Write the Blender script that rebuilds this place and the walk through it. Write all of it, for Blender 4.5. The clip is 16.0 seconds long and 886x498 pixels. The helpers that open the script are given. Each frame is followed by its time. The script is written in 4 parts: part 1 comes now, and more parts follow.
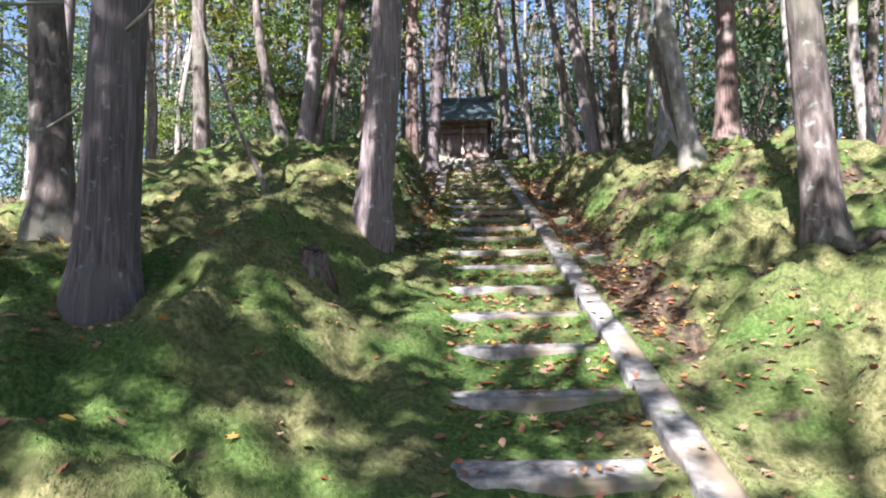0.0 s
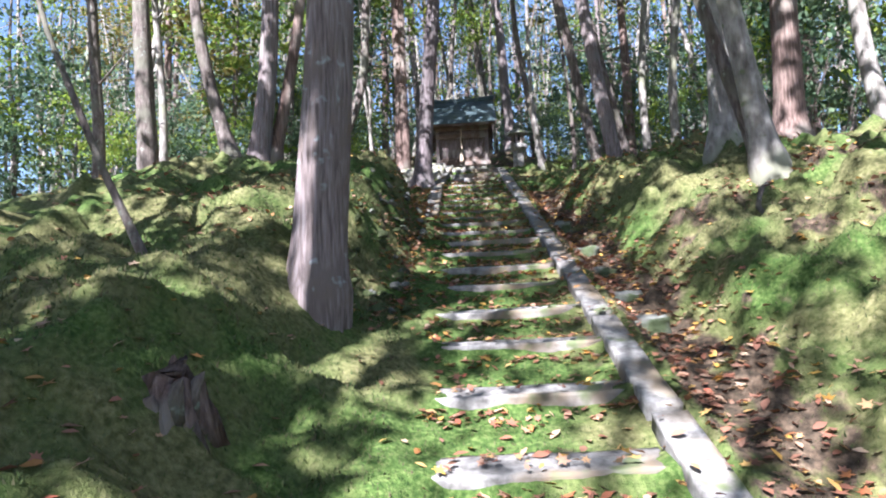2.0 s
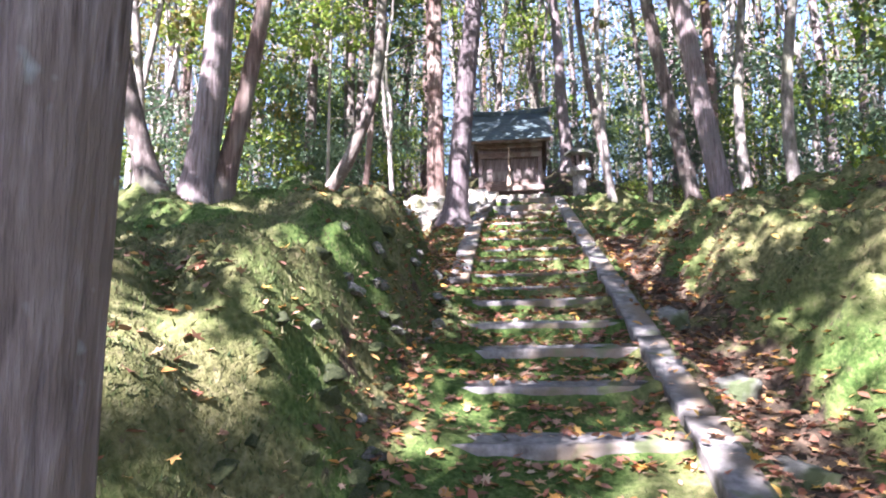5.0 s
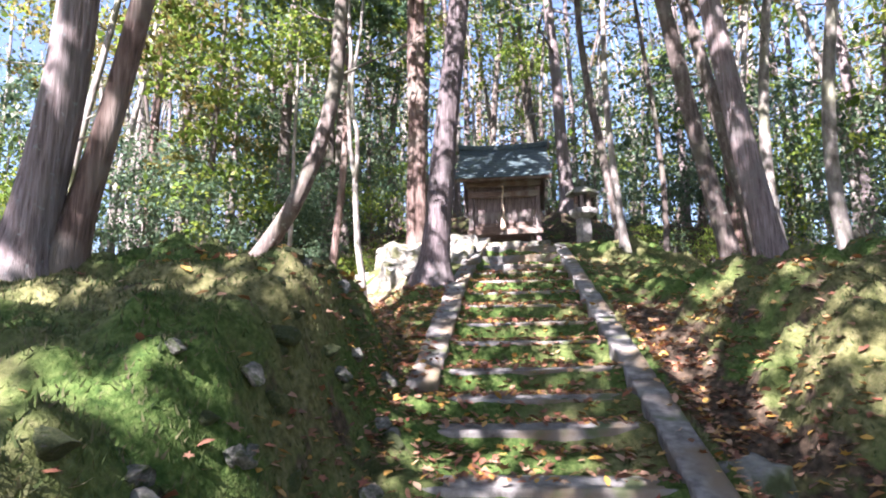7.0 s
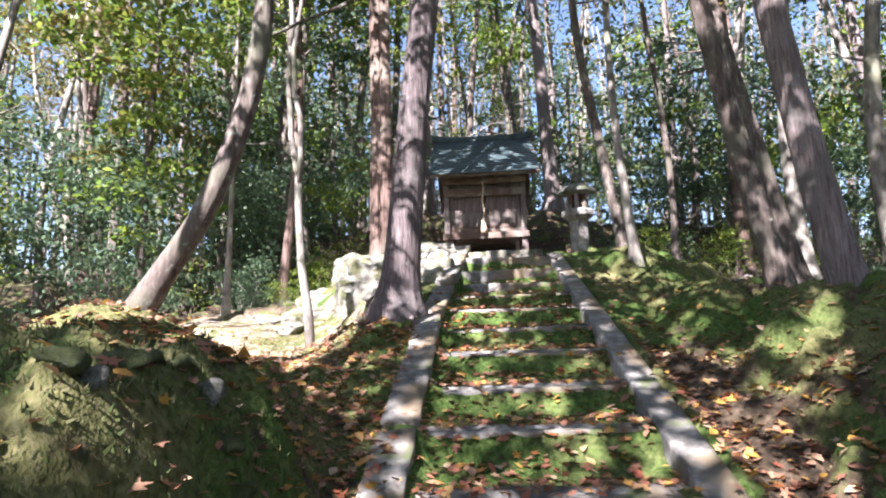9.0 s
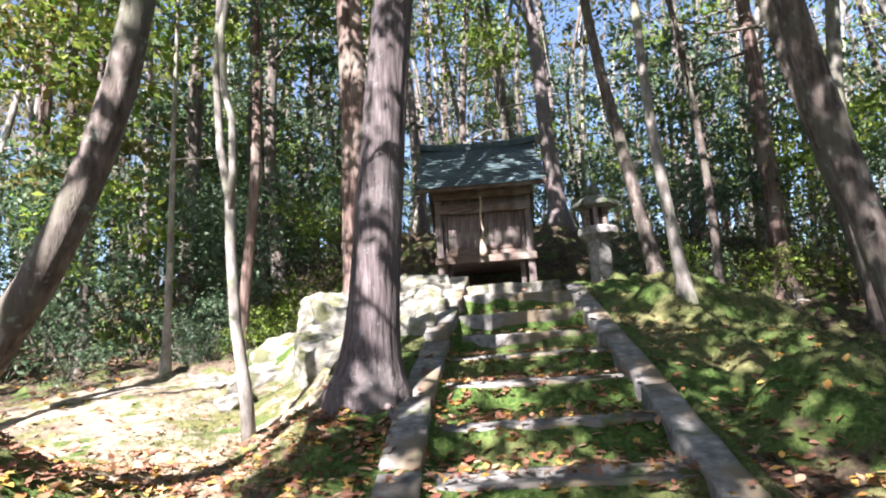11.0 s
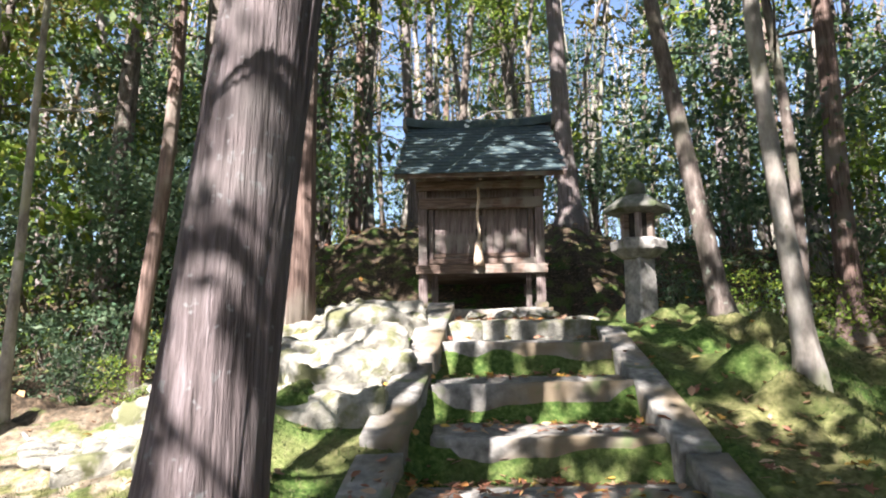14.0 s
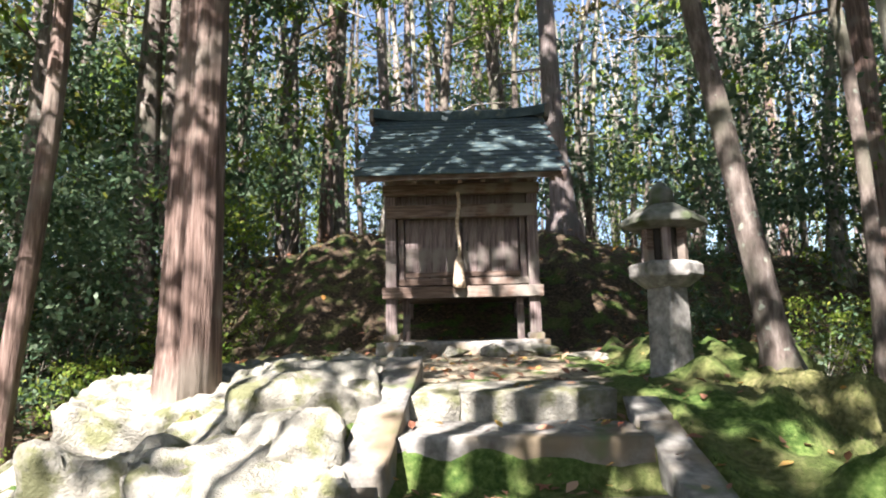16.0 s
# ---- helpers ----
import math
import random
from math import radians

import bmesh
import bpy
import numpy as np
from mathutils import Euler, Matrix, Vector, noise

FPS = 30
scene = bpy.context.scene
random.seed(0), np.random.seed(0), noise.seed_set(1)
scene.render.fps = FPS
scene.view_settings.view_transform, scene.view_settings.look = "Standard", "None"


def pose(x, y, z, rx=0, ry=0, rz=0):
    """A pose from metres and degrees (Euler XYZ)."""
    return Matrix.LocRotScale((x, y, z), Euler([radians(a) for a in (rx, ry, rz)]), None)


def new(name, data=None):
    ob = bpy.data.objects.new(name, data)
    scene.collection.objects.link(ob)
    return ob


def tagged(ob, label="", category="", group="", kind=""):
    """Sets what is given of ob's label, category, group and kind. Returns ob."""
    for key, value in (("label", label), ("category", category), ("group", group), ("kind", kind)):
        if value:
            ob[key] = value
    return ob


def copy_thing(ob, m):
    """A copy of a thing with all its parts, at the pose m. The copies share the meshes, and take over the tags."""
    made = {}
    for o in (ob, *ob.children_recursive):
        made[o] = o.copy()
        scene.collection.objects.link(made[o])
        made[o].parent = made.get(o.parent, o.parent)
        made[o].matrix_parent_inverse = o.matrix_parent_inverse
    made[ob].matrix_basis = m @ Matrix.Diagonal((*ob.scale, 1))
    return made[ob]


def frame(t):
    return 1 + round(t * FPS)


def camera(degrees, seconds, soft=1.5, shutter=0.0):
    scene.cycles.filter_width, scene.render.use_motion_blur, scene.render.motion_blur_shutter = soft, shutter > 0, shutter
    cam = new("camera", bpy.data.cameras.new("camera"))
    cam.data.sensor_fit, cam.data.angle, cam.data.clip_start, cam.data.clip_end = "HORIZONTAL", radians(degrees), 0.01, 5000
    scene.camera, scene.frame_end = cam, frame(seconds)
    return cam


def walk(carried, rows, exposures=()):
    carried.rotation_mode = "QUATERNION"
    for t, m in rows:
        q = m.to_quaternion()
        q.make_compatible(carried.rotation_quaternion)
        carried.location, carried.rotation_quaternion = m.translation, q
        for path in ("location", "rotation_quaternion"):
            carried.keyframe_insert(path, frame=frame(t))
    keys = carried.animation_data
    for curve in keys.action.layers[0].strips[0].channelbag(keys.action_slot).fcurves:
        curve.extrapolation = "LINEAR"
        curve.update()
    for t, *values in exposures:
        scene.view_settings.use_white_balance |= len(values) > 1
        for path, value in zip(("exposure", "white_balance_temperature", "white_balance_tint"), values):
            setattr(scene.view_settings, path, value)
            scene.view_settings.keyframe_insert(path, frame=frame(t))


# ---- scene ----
cam = camera(70.6, 16.0, soft=2.0)
# seconds, x, y, z, and the turn in degrees
PATH = [
    (0.0, 0.056, 0.002, 1.602, 93.80, 0.78, 0.38),
    (0.5, 0.087, 0.618, 1.789, 94.37, 3.51, -0.38),
    (1.0, 0.142, 1.073, 1.886, 95.94, 1.99, -0.70),
    (1.5, 0.185, 1.595, 2.037, 93.26, 1.51, 2.59),
    (2.0, 0.210, 2.087, 2.171, 94.19, 2.87, 1.03),
    (2.5, 0.279, 2.633, 2.310, 93.67, 1.54, 0.25),
    (3.0, 0.310, 3.138, 2.451, 93.86, 2.24, 2.31),
    (3.5, 0.305, 3.609, 2.592, 92.68, 1.99, 2.69),
    (4.0, 0.352, 4.125, 2.754, 93.68, 0.57, 6.87),
    (4.5, 0.320, 4.639, 2.898, 94.23, 0.84, 6.05),
    (5.0, 0.324, 5.059, 3.035, 95.60, 1.17, 5.19),
    (7.5, 0.439, 7.290, 3.688, 98.89, 1.00, 4.70),
    (8.0, 0.365, 7.692, 3.826, 98.13, 1.38, 1.94),
    (10.5, 0.366, 9.808, 4.407, 98.23, 2.75, 4.36),
    (11.0, 0.351, 10.208, 4.539, 99.16, 3.64, 2.65),
    (11.5, 0.397, 10.607, 4.616, 100.97, 3.71, 3.55),
    (12.0, 0.458, 10.921, 4.709, 99.64, 3.90, 2.71),
    (12.5, 0.446, 11.327, 4.798, 101.38, 3.26, 1.81),
    (13.0, 0.439, 11.646, 4.894, 99.66, 3.28, -0.36),
    (13.5, 0.450, 12.068, 4.991, 97.76, 0.60, 1.72),
    (14.0, 0.433, 12.420, 5.086, 98.10, 0.60, 1.84),
    (14.5, 0.396, 12.750, 5.202, 99.21, 2.14, 0.36),
    (15.0, 0.446, 13.107, 5.273, 98.70, 0.81, 0.02),
    (15.5, 0.499, 13.443, 5.408, 95.45, 1.69, 1.83),
    (16.0, 0.522, 13.768, 5.486, 97.85, 1.13, 0.55),
]
walk(cam, [(t, pose(x, y, z, rx, ry, rz)) for t, x, y, z, rx, ry, rz in PATH], [(0, 2.4, 5750, 20), (2, 2.52, 5500, 20), (3.2, 2.85, 5500, 23), (4.5, 3.22, 5550, 29), (5.2, 3.3, 5750, 33), (8, 2.85, 5900, 26), (10.5, 2.58, 5950, 21), (16, 2.58, 6250, 17)])
# ---------------------------------------------------------------- light
SUN_ELEVATION, SUN_HEADING = 43.0, 24.0   # degrees up; light travels this many degrees to the right of +y
world = bpy.data.worlds.new("sky")
world.use_nodes = True
scene.world = world
sky = world.node_tree.nodes.new("ShaderNodeTexSky")
sky.sky_type, sky.sun_disc = "NISHITA", False
sky.sun_elevation, sky.sun_rotation = radians(SUN_ELEVATION), radians(180 + SUN_HEADING)
background = world.node_tree.nodes["Background"]
background.inputs["Strength"].default_value = 0.051
world.node_tree.links.new(sky.outputs["Color"], background.inputs["Color"])
sun = new("sun", bpy.data.lights.new("sun", "SUN"))
sun.data.energy, sun.data.angle, sun.data.color = 5.0, radians(0.53), (1.0, 0.94, 0.84)
sun.matrix_world = pose(0, 0, 30, 90 - SUN_ELEVATION, 0, -SUN_HEADING)


# ---------------------------------------------------------------- materials
def material(name, colors, scale=6.0, stretch=(1, 1, 1), rough=0.85, bump=0.4, bump_dist=0.01, detail=6, spread=(0.3, 0.7),
             vary=0.0, island=0.0, stains=None, stain_scale=1.3, spots=None, spot_scale=9.0, translucent=0.0, metal=0.0, fine_scale=60.0):
    """Noise-driven colour between the given colours, stains on a larger scale, spots, fine relief."""
    m = bpy.data.materials.new(name)
    m.use_nodes = True
    n, l = m.node_tree.nodes, m.node_tree.links
    b = n["Principled BSDF"]
    b.inputs["Roughness"].default_value, b.inputs["Metallic"].default_value = rough, metal
    b.inputs["Specular IOR Level"].default_value = 0.3
    tc = n.new("ShaderNodeTexCoord")
    mp = n.new("ShaderNodeMapping")
    mp.inputs["Scale"].default_value = stretch
    l.new(tc.outputs["Object"], mp.inputs["Vector"])

    def noise_tex(s, d=detail, vec=mp.outputs["Vector"], r=0.6):
        t = n.new("ShaderNodeTexNoise")
        t.inputs["Scale"].default_value, t.inputs["Detail"].default_value, t.inputs["Roughness"].default_value = s, d, r
        l.new(vec, t.inputs["Vector"])
        return t.outputs["Fac"]

    def ramp(fac, stops):
        r = n.new("ShaderNodeValToRGB")
        e = r.color_ramp.elements
        while len(e) < len(stops):
            e.new(0.5)
        for el, (p, c) in zip(e, stops):
            el.position, el.color = p, (*c, 1)
        l.new(fac, r.inputs["Fac"])
        return r.outputs["Color"]

    def blend(fac, a, c):
        x = n.new("ShaderNodeMix")
        x.data_type = "RGBA"
        l.new(fac, x.inputs["Factor"])
        l.new(a, x.inputs["A"])
        if isinstance(c, tuple):
            x.inputs["B"].default_value = (*c, 1)
        else:
            l.new(c, x.inputs["B"])
        return x.outputs["Result"]
    base = noise_tex(scale)
    k = len(colors)
    if island:
        geo = n.new("ShaderNodeNewGeometry")
        col = ramp(geo.outputs["Random Per Island"], [(i / (k - 1), c) for i, c in enumerate(colors)])
    else:
        col = ramp(base, [(spread[0] + (spread[1] - spread[0]) * i / max(k - 1, 1), c) for i, c in enumerate(colors)])
    if stains:
        f = noise_tex(stain_scale, 3, tc.outputs["Object"])
        mask = ramp(f, [(0.5, (0, 0, 0)), (0.62, (1, 1, 1))])
        col = blend(mask, col, stains)
    if spots:
        f = noise_tex(spot_scale, 2, tc.outputs["Object"])
        mask = ramp(f, [(0.63, (0, 0, 0)), (0.72, (1, 1, 1))])
        col = blend(mask, col, spots)
    if vary:
        info = n.new("ShaderNodeObjectInfo")
        hsv = n.new("ShaderNodeHueSaturation")
        rng = n.new("ShaderNodeMapRange")
        rng.inputs["To Min"].default_value, rng.inputs["To Max"].default_value = 1 - vary, 1 + vary
        l.new(info.outputs["Random"], rng.inputs["Value"])
        l.new(rng.outputs["Result"], hsv.inputs["Value"])
        l.new(col, hsv.inputs["Color"])
        col = hsv.outputs["Color"]
    l.new(col, b.inputs["Base Color"])
    if bump:
        h = n.new("ShaderNodeMath")
        h.operation = "MULTIPLY_ADD"
        h.inputs[1].default_value = 0.35
        l.new(noise_tex(fine_scale, 3), h.inputs[0])
        l.new(base, h.inputs[2])
        bp = n.new("ShaderNodeBump")
        bp.inputs["Strength"].default_value, bp.inputs["Distance"].default_value = bump, bump_dist
        l.new(h.outputs[0], bp.inputs["Height"])
        l.new(bp.outputs["Normal"], b.inputs["Normal"])
    if translucent:
        tr = n.new("ShaderNodeBsdfTranslucent")
        l.new(col, tr.inputs["Color"])
        mx = n.new("ShaderNodeMixShader")
        mx.inputs[0].default_value = translucent
        l.new(b.outputs[0], mx.inputs[1])
        l.new(tr.outputs[0], mx.inputs[2])
        l.new(mx.outputs[0], n["Material Output"].inputs["Surface"])
    return m


STONE = material("granite", [(.08, .076, .068), (.18, .172, .158), (.3, .29, .27)], 14, rough=.8, bump=.6, bump_dist=.006, stains=(.16, .125, .083), stain_scale=1.7, spots=(.1, .12, .055), spot_scale=4, vary=.14, fine_scale=160)
ROCK = material("mossy_rock", [(.1, .095, .08), (.23, .22, .185), (.36, .35, .3)], 9, bump=1.0, bump_dist=.03, stains=(.115, .118, .06), stain_scale=6, vary=.12, fine_scale=90)
DARK_ROCK = material("dark_rock", [(.06, .06, .055), (.14, .14, .12), (.25, .25, .22)], 8, bump=.8, bump_dist=.02, stains=(.05, .066, .028), stain_scale=3, vary=.12)
MOSSY = material("moss_covered_stone", [(.03, .045, .016), (.062, .08, .028), (.1, .11, .045)], 16, bump=1.0, bump_dist=.02, spots=(.1, .1, .08), spot_scale=7, vary=.25, fine_scale=120)
CEDAR = material("cedar_bark", [(.06, .045, .04), (.165, .133, .125), (.27, .235, .23)], 9, (5, 5, .35), bump=1.0, bump_dist=.02, stains=(.15, .135, .125), stain_scale=2.0, spots=(.2, .21, .2), spot_scale=23, fine_scale=26)
LICHEN_CEDAR = material("lichened_cedar_bark", [(.06, .045, .04), (.165, .133, .125), (.27, .235, .23)], 9, (5, 5, .35), bump=1.0, bump_dist=.025, stains=(.15, .12, .105), stain_scale=2.4, spots=(.3, .33, .33), spot_scale=8, fine_scale=26)
# darker copy of the cedar bark; puts a shaded trunk's tone into its colour
DARKENED_CEDAR = material("darkened_cedar_bark", [(.042, .033, .032), (.108, .087, .086), (.19, .16, .163)], 9, (5, 5, .3), bump=1.0, bump_dist=.025, stains=(.11, .096, .092), stain_scale=2.0, spots=(.17, .17, .17), spot_scale=23, fine_scale=26)
RED_CEDAR = material("red_cedar_bark", [(.042, .027, .022), (.125, .083, .067), (.23, .17, .145)], 9, (5, 5, .35), bump=1.0, bump_dist=.02, stains=(.2, .17, .14), fine_scale=26)
PINE = material("dark_bark", [(.035, .028, .024), (.11, .088, .075), (.21, .18, .16)], 8, (2.6, 2.6, .7), bump=1.0, bump_dist=.02, stains=(.12, .115, .085), spots=(.2, .22, .18), spot_scale=13)
PALE = material("pale_bark", [(.075, .065, .055), (.19, .172, .15), (.34, .32, .285)], 6, (2, 2, .8), bump=.5, bump_dist=.008, stains=(.2, .2, .14), spots=(.1, .12, .06), spot_scale=7)
LEAF = material("leaf", [(.04, .078, .042), (.06, .112, .06), (.092, .145, .075), (.135, .185, .1), (.075, .12, .075)], rough=.5, bump=0, island=1, translucent=.4)
BRIGHT_LEAF = material("bright_leaf", [(.08, .14, .02), (.13, .21, .03), (.19, .26, .04), (.25, .27, .05)], rough=.5, bump=0, island=1, translucent=.5)
AUTUMN_LEAF = material("autumn_leaf", [(.09, .12, .03), (.16, .16, .04), (.24, .18, .05), (.1, .13, .04), (.2, .13, .06)], rough=.55, bump=0, island=1, translucent=.5)
LITTER = material("fallen_leaf", [(.11, .05, .028), (.27, .115, .07), (.17, .09, .06), (.4, .24, .15), (.5, .31, .06), (.24, .07, .04), (.48, .36, .24)], rough=.6, bump=0, island=1, translucent=.15)
MOSS_TUFT = material("moss_tuft", [(.034, .054, .018), (.055, .083, .024), (.09, .113, .036), (.135, .132, .064), (.1, .083, .048)], rough=.9, bump=0, island=1, translucent=.25)
WOOD = material("weathered_wood", [(.055, .04, .038), (.135, .103, .097), (.235, .195, .185)], 7, (8, 8, .6), rough=.8, bump=.6, bump_dist=.004, stains=(.2, .175, .155), stain_scale=2.5, vary=.15)
BEAM = material("weathered_beam", [(.055, .036, .028), (.13, .088, .068), (.22, .165, .135)], 7, (.6, 8, 8), rough=.8, bump=.6, bump_dist=.004, stains=(.2, .175, .15), stain_scale=2.5)
SLATE = material("green_slate", [(.024, .04, .045), (.042, .064, .07), (.07, .097, .1)], 8, rough=.55, bump=.35, bump_dist=.003, vary=.22, spots=(.16, .17, .12), spot_scale=6)
ROPE = material("rope", [(.25, .18, .12), (.45, .35, .26), (.6, .5, .4)], 40, (1, 1, 1), bump=.8, bump_dist=.004)
METAL = material("dark_metal", [(.03, .03, .03), (.08, .07, .06)], 20, rough=.5, metal=.8, bump=.2)
# near-black colour that stands in for the shade inside the lantern
SHADE = material("firebox_shade", [(.02, .018, .015), (.035, .03, .025)], 10, bump=.1)


def ground_material():
    m = bpy.data.materials.new("moss_and_soil")
    m.use_nodes = True
    n, l = m.node_tree.nodes, m.node_tree.links
    b = n["Principled BSDF"]
    b.inputs["Roughness"].default_value = .95
    b.inputs["Specular IOR Level"].default_value = .15
    tc = n.new("ShaderNodeTexCoord")

    def tex(s, d=5):
        t = n.new("ShaderNodeTexNoise")
        t.inputs["Scale"].default_value, t.inputs["Detail"].default_value = s, d
        l.new(tc.outputs["Object"], t.inputs["Vector"])
        return t.outputs["Fac"]

    def ramp(fac, stops):
        r = n.new("ShaderNodeValToRGB")
        e = r.color_ramp.elements
        while len(e) < len(stops):
            e.new(.5)
        for el, (p, c) in zip(e, stops):
            el.position, el.color = p, (*c, 1)
        l.new(fac, r.inputs["Fac"])
        return r.outputs["Color"]

    def mix(fac, a, c, how="MIX"):
        x = n.new("ShaderNodeMix")
        x.data_type, x.blend_type = "RGBA", how
        if isinstance(fac, float):
            x.inputs["Factor"].default_value = fac
        else:
            l.new(fac, x.inputs["Factor"])
        l.new(a, x.inputs["A"])
        l.new(c, x.inputs["B"])
        return x.outputs["Result"]
    def attribute(name):
        a = n.new("ShaderNodeAttribute")
        a.attribute_name = name
        return a.outputs["Fac"]
    drier = n.new("ShaderNodeMath")
    drier.operation = "SUBTRACT"
    l.new(tex(1.3, 4), drier.inputs[0])
    l.new(attribute("lush"), drier.inputs[1])
    moss = mix(ramp(drier.outputs[0], [(.42, (0, 0, 0)), (.6, (1, 1, 1))]),
               ramp(tex(38, 4), [(.32, (.026, .054, .011)), (.5, (.056, .095, .021)), (.68, (.104, .142, .041))]),
               ramp(tex(30, 4), [(.32, (.06, .062, .022)), (.5, (.115, .115, .045)), (.7, (.18, .165, .08))]))
    soil = ramp(tex(24, 8), [(.3, (.025, .02, .014)), (.48, (.06, .045, .03)), (.62, (.11, .078, .052)), (.75, (.16, .125, .085))])
    # a paler soil colour, mixed in by its own mask
    pale_soil = ramp(tex(17, 8), [(.3, (.13, .1, .07)), (.5, (.27, .225, .16)), (.7, (.38, .34, .26))])
    soil = mix(attribute("pale_soil"), soil, pale_soil)
    add = n.new("ShaderNodeMath")
    add.operation = "ADD"
    l.new(attribute("soil"), add.inputs[0])
    off = n.new("ShaderNodeMapRange")
    off.inputs["From Min"].default_value, off.inputs["From Max"].default_value = .25, .75
    off.inputs["To Min"].default_value, off.inputs["To Max"].default_value = -.6, .6
    l.new(tex(4.5, 6), off.inputs["Value"])
    l.new(off.outputs["Result"], add.inputs[1])
    mask = ramp(add.outputs[0], [(.4, (0, 0, 0)), (.6, (1, 1, 1))])
    l.new(mix(mask, moss, soil), b.inputs["Base Color"])
    bp = n.new("ShaderNodeBump")
    bp.inputs["Strength"].default_value, bp.inputs["Distance"].default_value = .9, .02
    h = n.new("ShaderNodeMath")
    h.operation = "MULTIPLY_ADD"
    h.inputs[1].default_value = .5
    l.new(tex(110, 3), h.inputs[0])
    l.new(tex(28, 5), h.inputs[2])
    l.new(h.outputs[0], bp.inputs["Height"])
    l.new(bp.outputs["Normal"], b.inputs["Normal"])
    return m


GROUND = ground_material()
# ---------------------------------------------------------------- the lie of the land
STEP_Y = (0.05, 0.72, 1.38, 2.04, 2.70, 3.42, 4.10, 4.74, 5.44, 6.14, 6.78, 7.44, 8.04, 8.65, 9.22, 9.74,
          10.32, 10.72, 11.22, 11.86, 12.42, 13.08, 13.66, 14.28, 14.82, 15.36, 15.92, 16.48)


def smooth(a, b, v):
    u = np.clip((np.asarray(v, float) - a) / (b - a), 0, 1)
    return u * u * (3 - 2 * u)


def slope_z(y):
    """Height of the stairway's slope; level below its foot and on the terrace."""
    y = np.asarray(y, float)
    return np.where(y < 17.1, 1.39 + 0.303 * (np.maximum(y, -6) - 4.57), 5.187 + 0.04 * np.minimum(y - 17.1, 3))


def step_top(y):
    """Height of a tread; the last two risers are taller."""
    return slope_z(y) - .03 + .085 * smooth(15.5, 16.4, y)


def kerb_x(y):
    """Inner edge of the long kerb beside the stairs."""
    return 1.06 + 0.023 * (np.asarray(y, float) - 2.6)


def left_kerb_x(y):
    """Middle of the shorter kerb, which draws in towards the top."""
    y = np.asarray(y, float)
    return -.06 + .018 * (y - 11) + .062 * np.maximum(0, y - 14.2)


def lattice(x, y, seed):
    """Smooth value noise between -1 and 1."""
    ix, iy = np.floor(x).astype(np.int64), np.floor(y).astype(np.int64)
    fx, fy = x - ix, y - iy
    fx, fy = fx * fx * (3 - 2 * fx), fy * fy * (3 - 2 * fy)

    def rnd(i, j):
        h = (i * 374761393 + j * 668265263 + seed * 974634777) & 0x7FFFFFFF
        h = ((h ^ (h >> 13)) * 1274126177) & 0x7FFFFFFF
        return ((h ^ (h >> 16)) & 0xFFFF) / 32767.5 - 1
    a = rnd(ix, iy) * (1 - fx) + rnd(ix + 1, iy) * fx
    b = rnd(ix, iy + 1) * (1 - fx) + rnd(ix + 1, iy + 1) * fx
    return a * (1 - fy) + b * fy


def bank_z(x, y):
    """Height of the mossy banks and the wood's floor, without small lumps."""
    x, y = np.asarray(x, float), np.asarray(y, float)
    s = slope_z(y)
    # bank to the left of the stairs, ending in a nose, with a hollow behind it
    lift_l = np.interp(y, (-4, 2, 4, 6, 8, 9.6, 10.6, 11.6, 12.8, 15, 17.2, 19, 22), (.3, .45, .62, .76, .86, .93, .9, .4, -.12, -.5, -.75, -.8, -.5))
    edge = np.interp(y, (0, 4, 6, 7, 8, 10, 12, 16, 17.5, 19), (.5, .35, .42, .3, .2, .15, .15, .3, .9, 1.2))
    width = np.interp(y, (0, 6, 8, 11, 13, 17, 19), (1.1, .9, .5, .42, .8, 1.6, 1.6))
    o_l = lift_l * smooth(0, 1, (-x - edge) / width)
    far_l = smooth(2.9, 8.0, -x)
    flat_l = np.interp(y, (-10, 0, 6, 10, 16, 20, 26), (-.6, .3, 1.6, 2.9, 4.0, 4.3, 5.2))
    left = (s + o_l) * (1 - far_l) + flat_l * far_l
    # bank to the right: a gully by the kerb, then a mound that dies away up the slope
    lift_r = np.interp(y, (-4, 2, 4, 6, 8, 10, 11.8, 13, 14.2, 16, 17.5, 19), (.1, .2, .3, .5, .55, .55, .55, .25, -.12, -.25, -.1, 0))
    gully = np.interp(y, (0, 5, 8, 11, 13, 16), (-.02, -.06, -.14, -.12, -.12, -.05))
    u = x - kerb_x(np.clip(y, 0, 17)) - .2
    o_r = gully * smooth(0, .2, u) * (1 - smooth(.4, .8, u)) + lift_r * smooth(.35, 1.15, u)
    o_r = o_r + np.interp(y, (0, 4, 7, 11, 13, 15, 18), (.1, .25, .42, .3, .12, -.3, -.45)) * smooth(1.0, 2.6, u)
    far_r = smooth(3.2, 8, x)
    flat_r = np.interp(y, (-10, 0, 6, 10, 16, 20, 26), (-1, .8, 2.7, 3.8, 4.4, 4.7, 5.2))
    right = (s + o_r) * (1 - far_r) + flat_r * far_r
    z = np.where(x < kerb_x(y), left, right)
    # the rise behind the shrine, and the wood going on uphill
    back = smooth(21.0, 24.2, y) * 1.5 * smooth(-13, -3.0, x) * (1 - smooth(4.0, 12, x))
    far_y = np.maximum(y - 22, 0)
    z = z + back + .15 * np.minimum(far_y, 45) - .02 * np.maximum(-y - 2, 0)
    return z


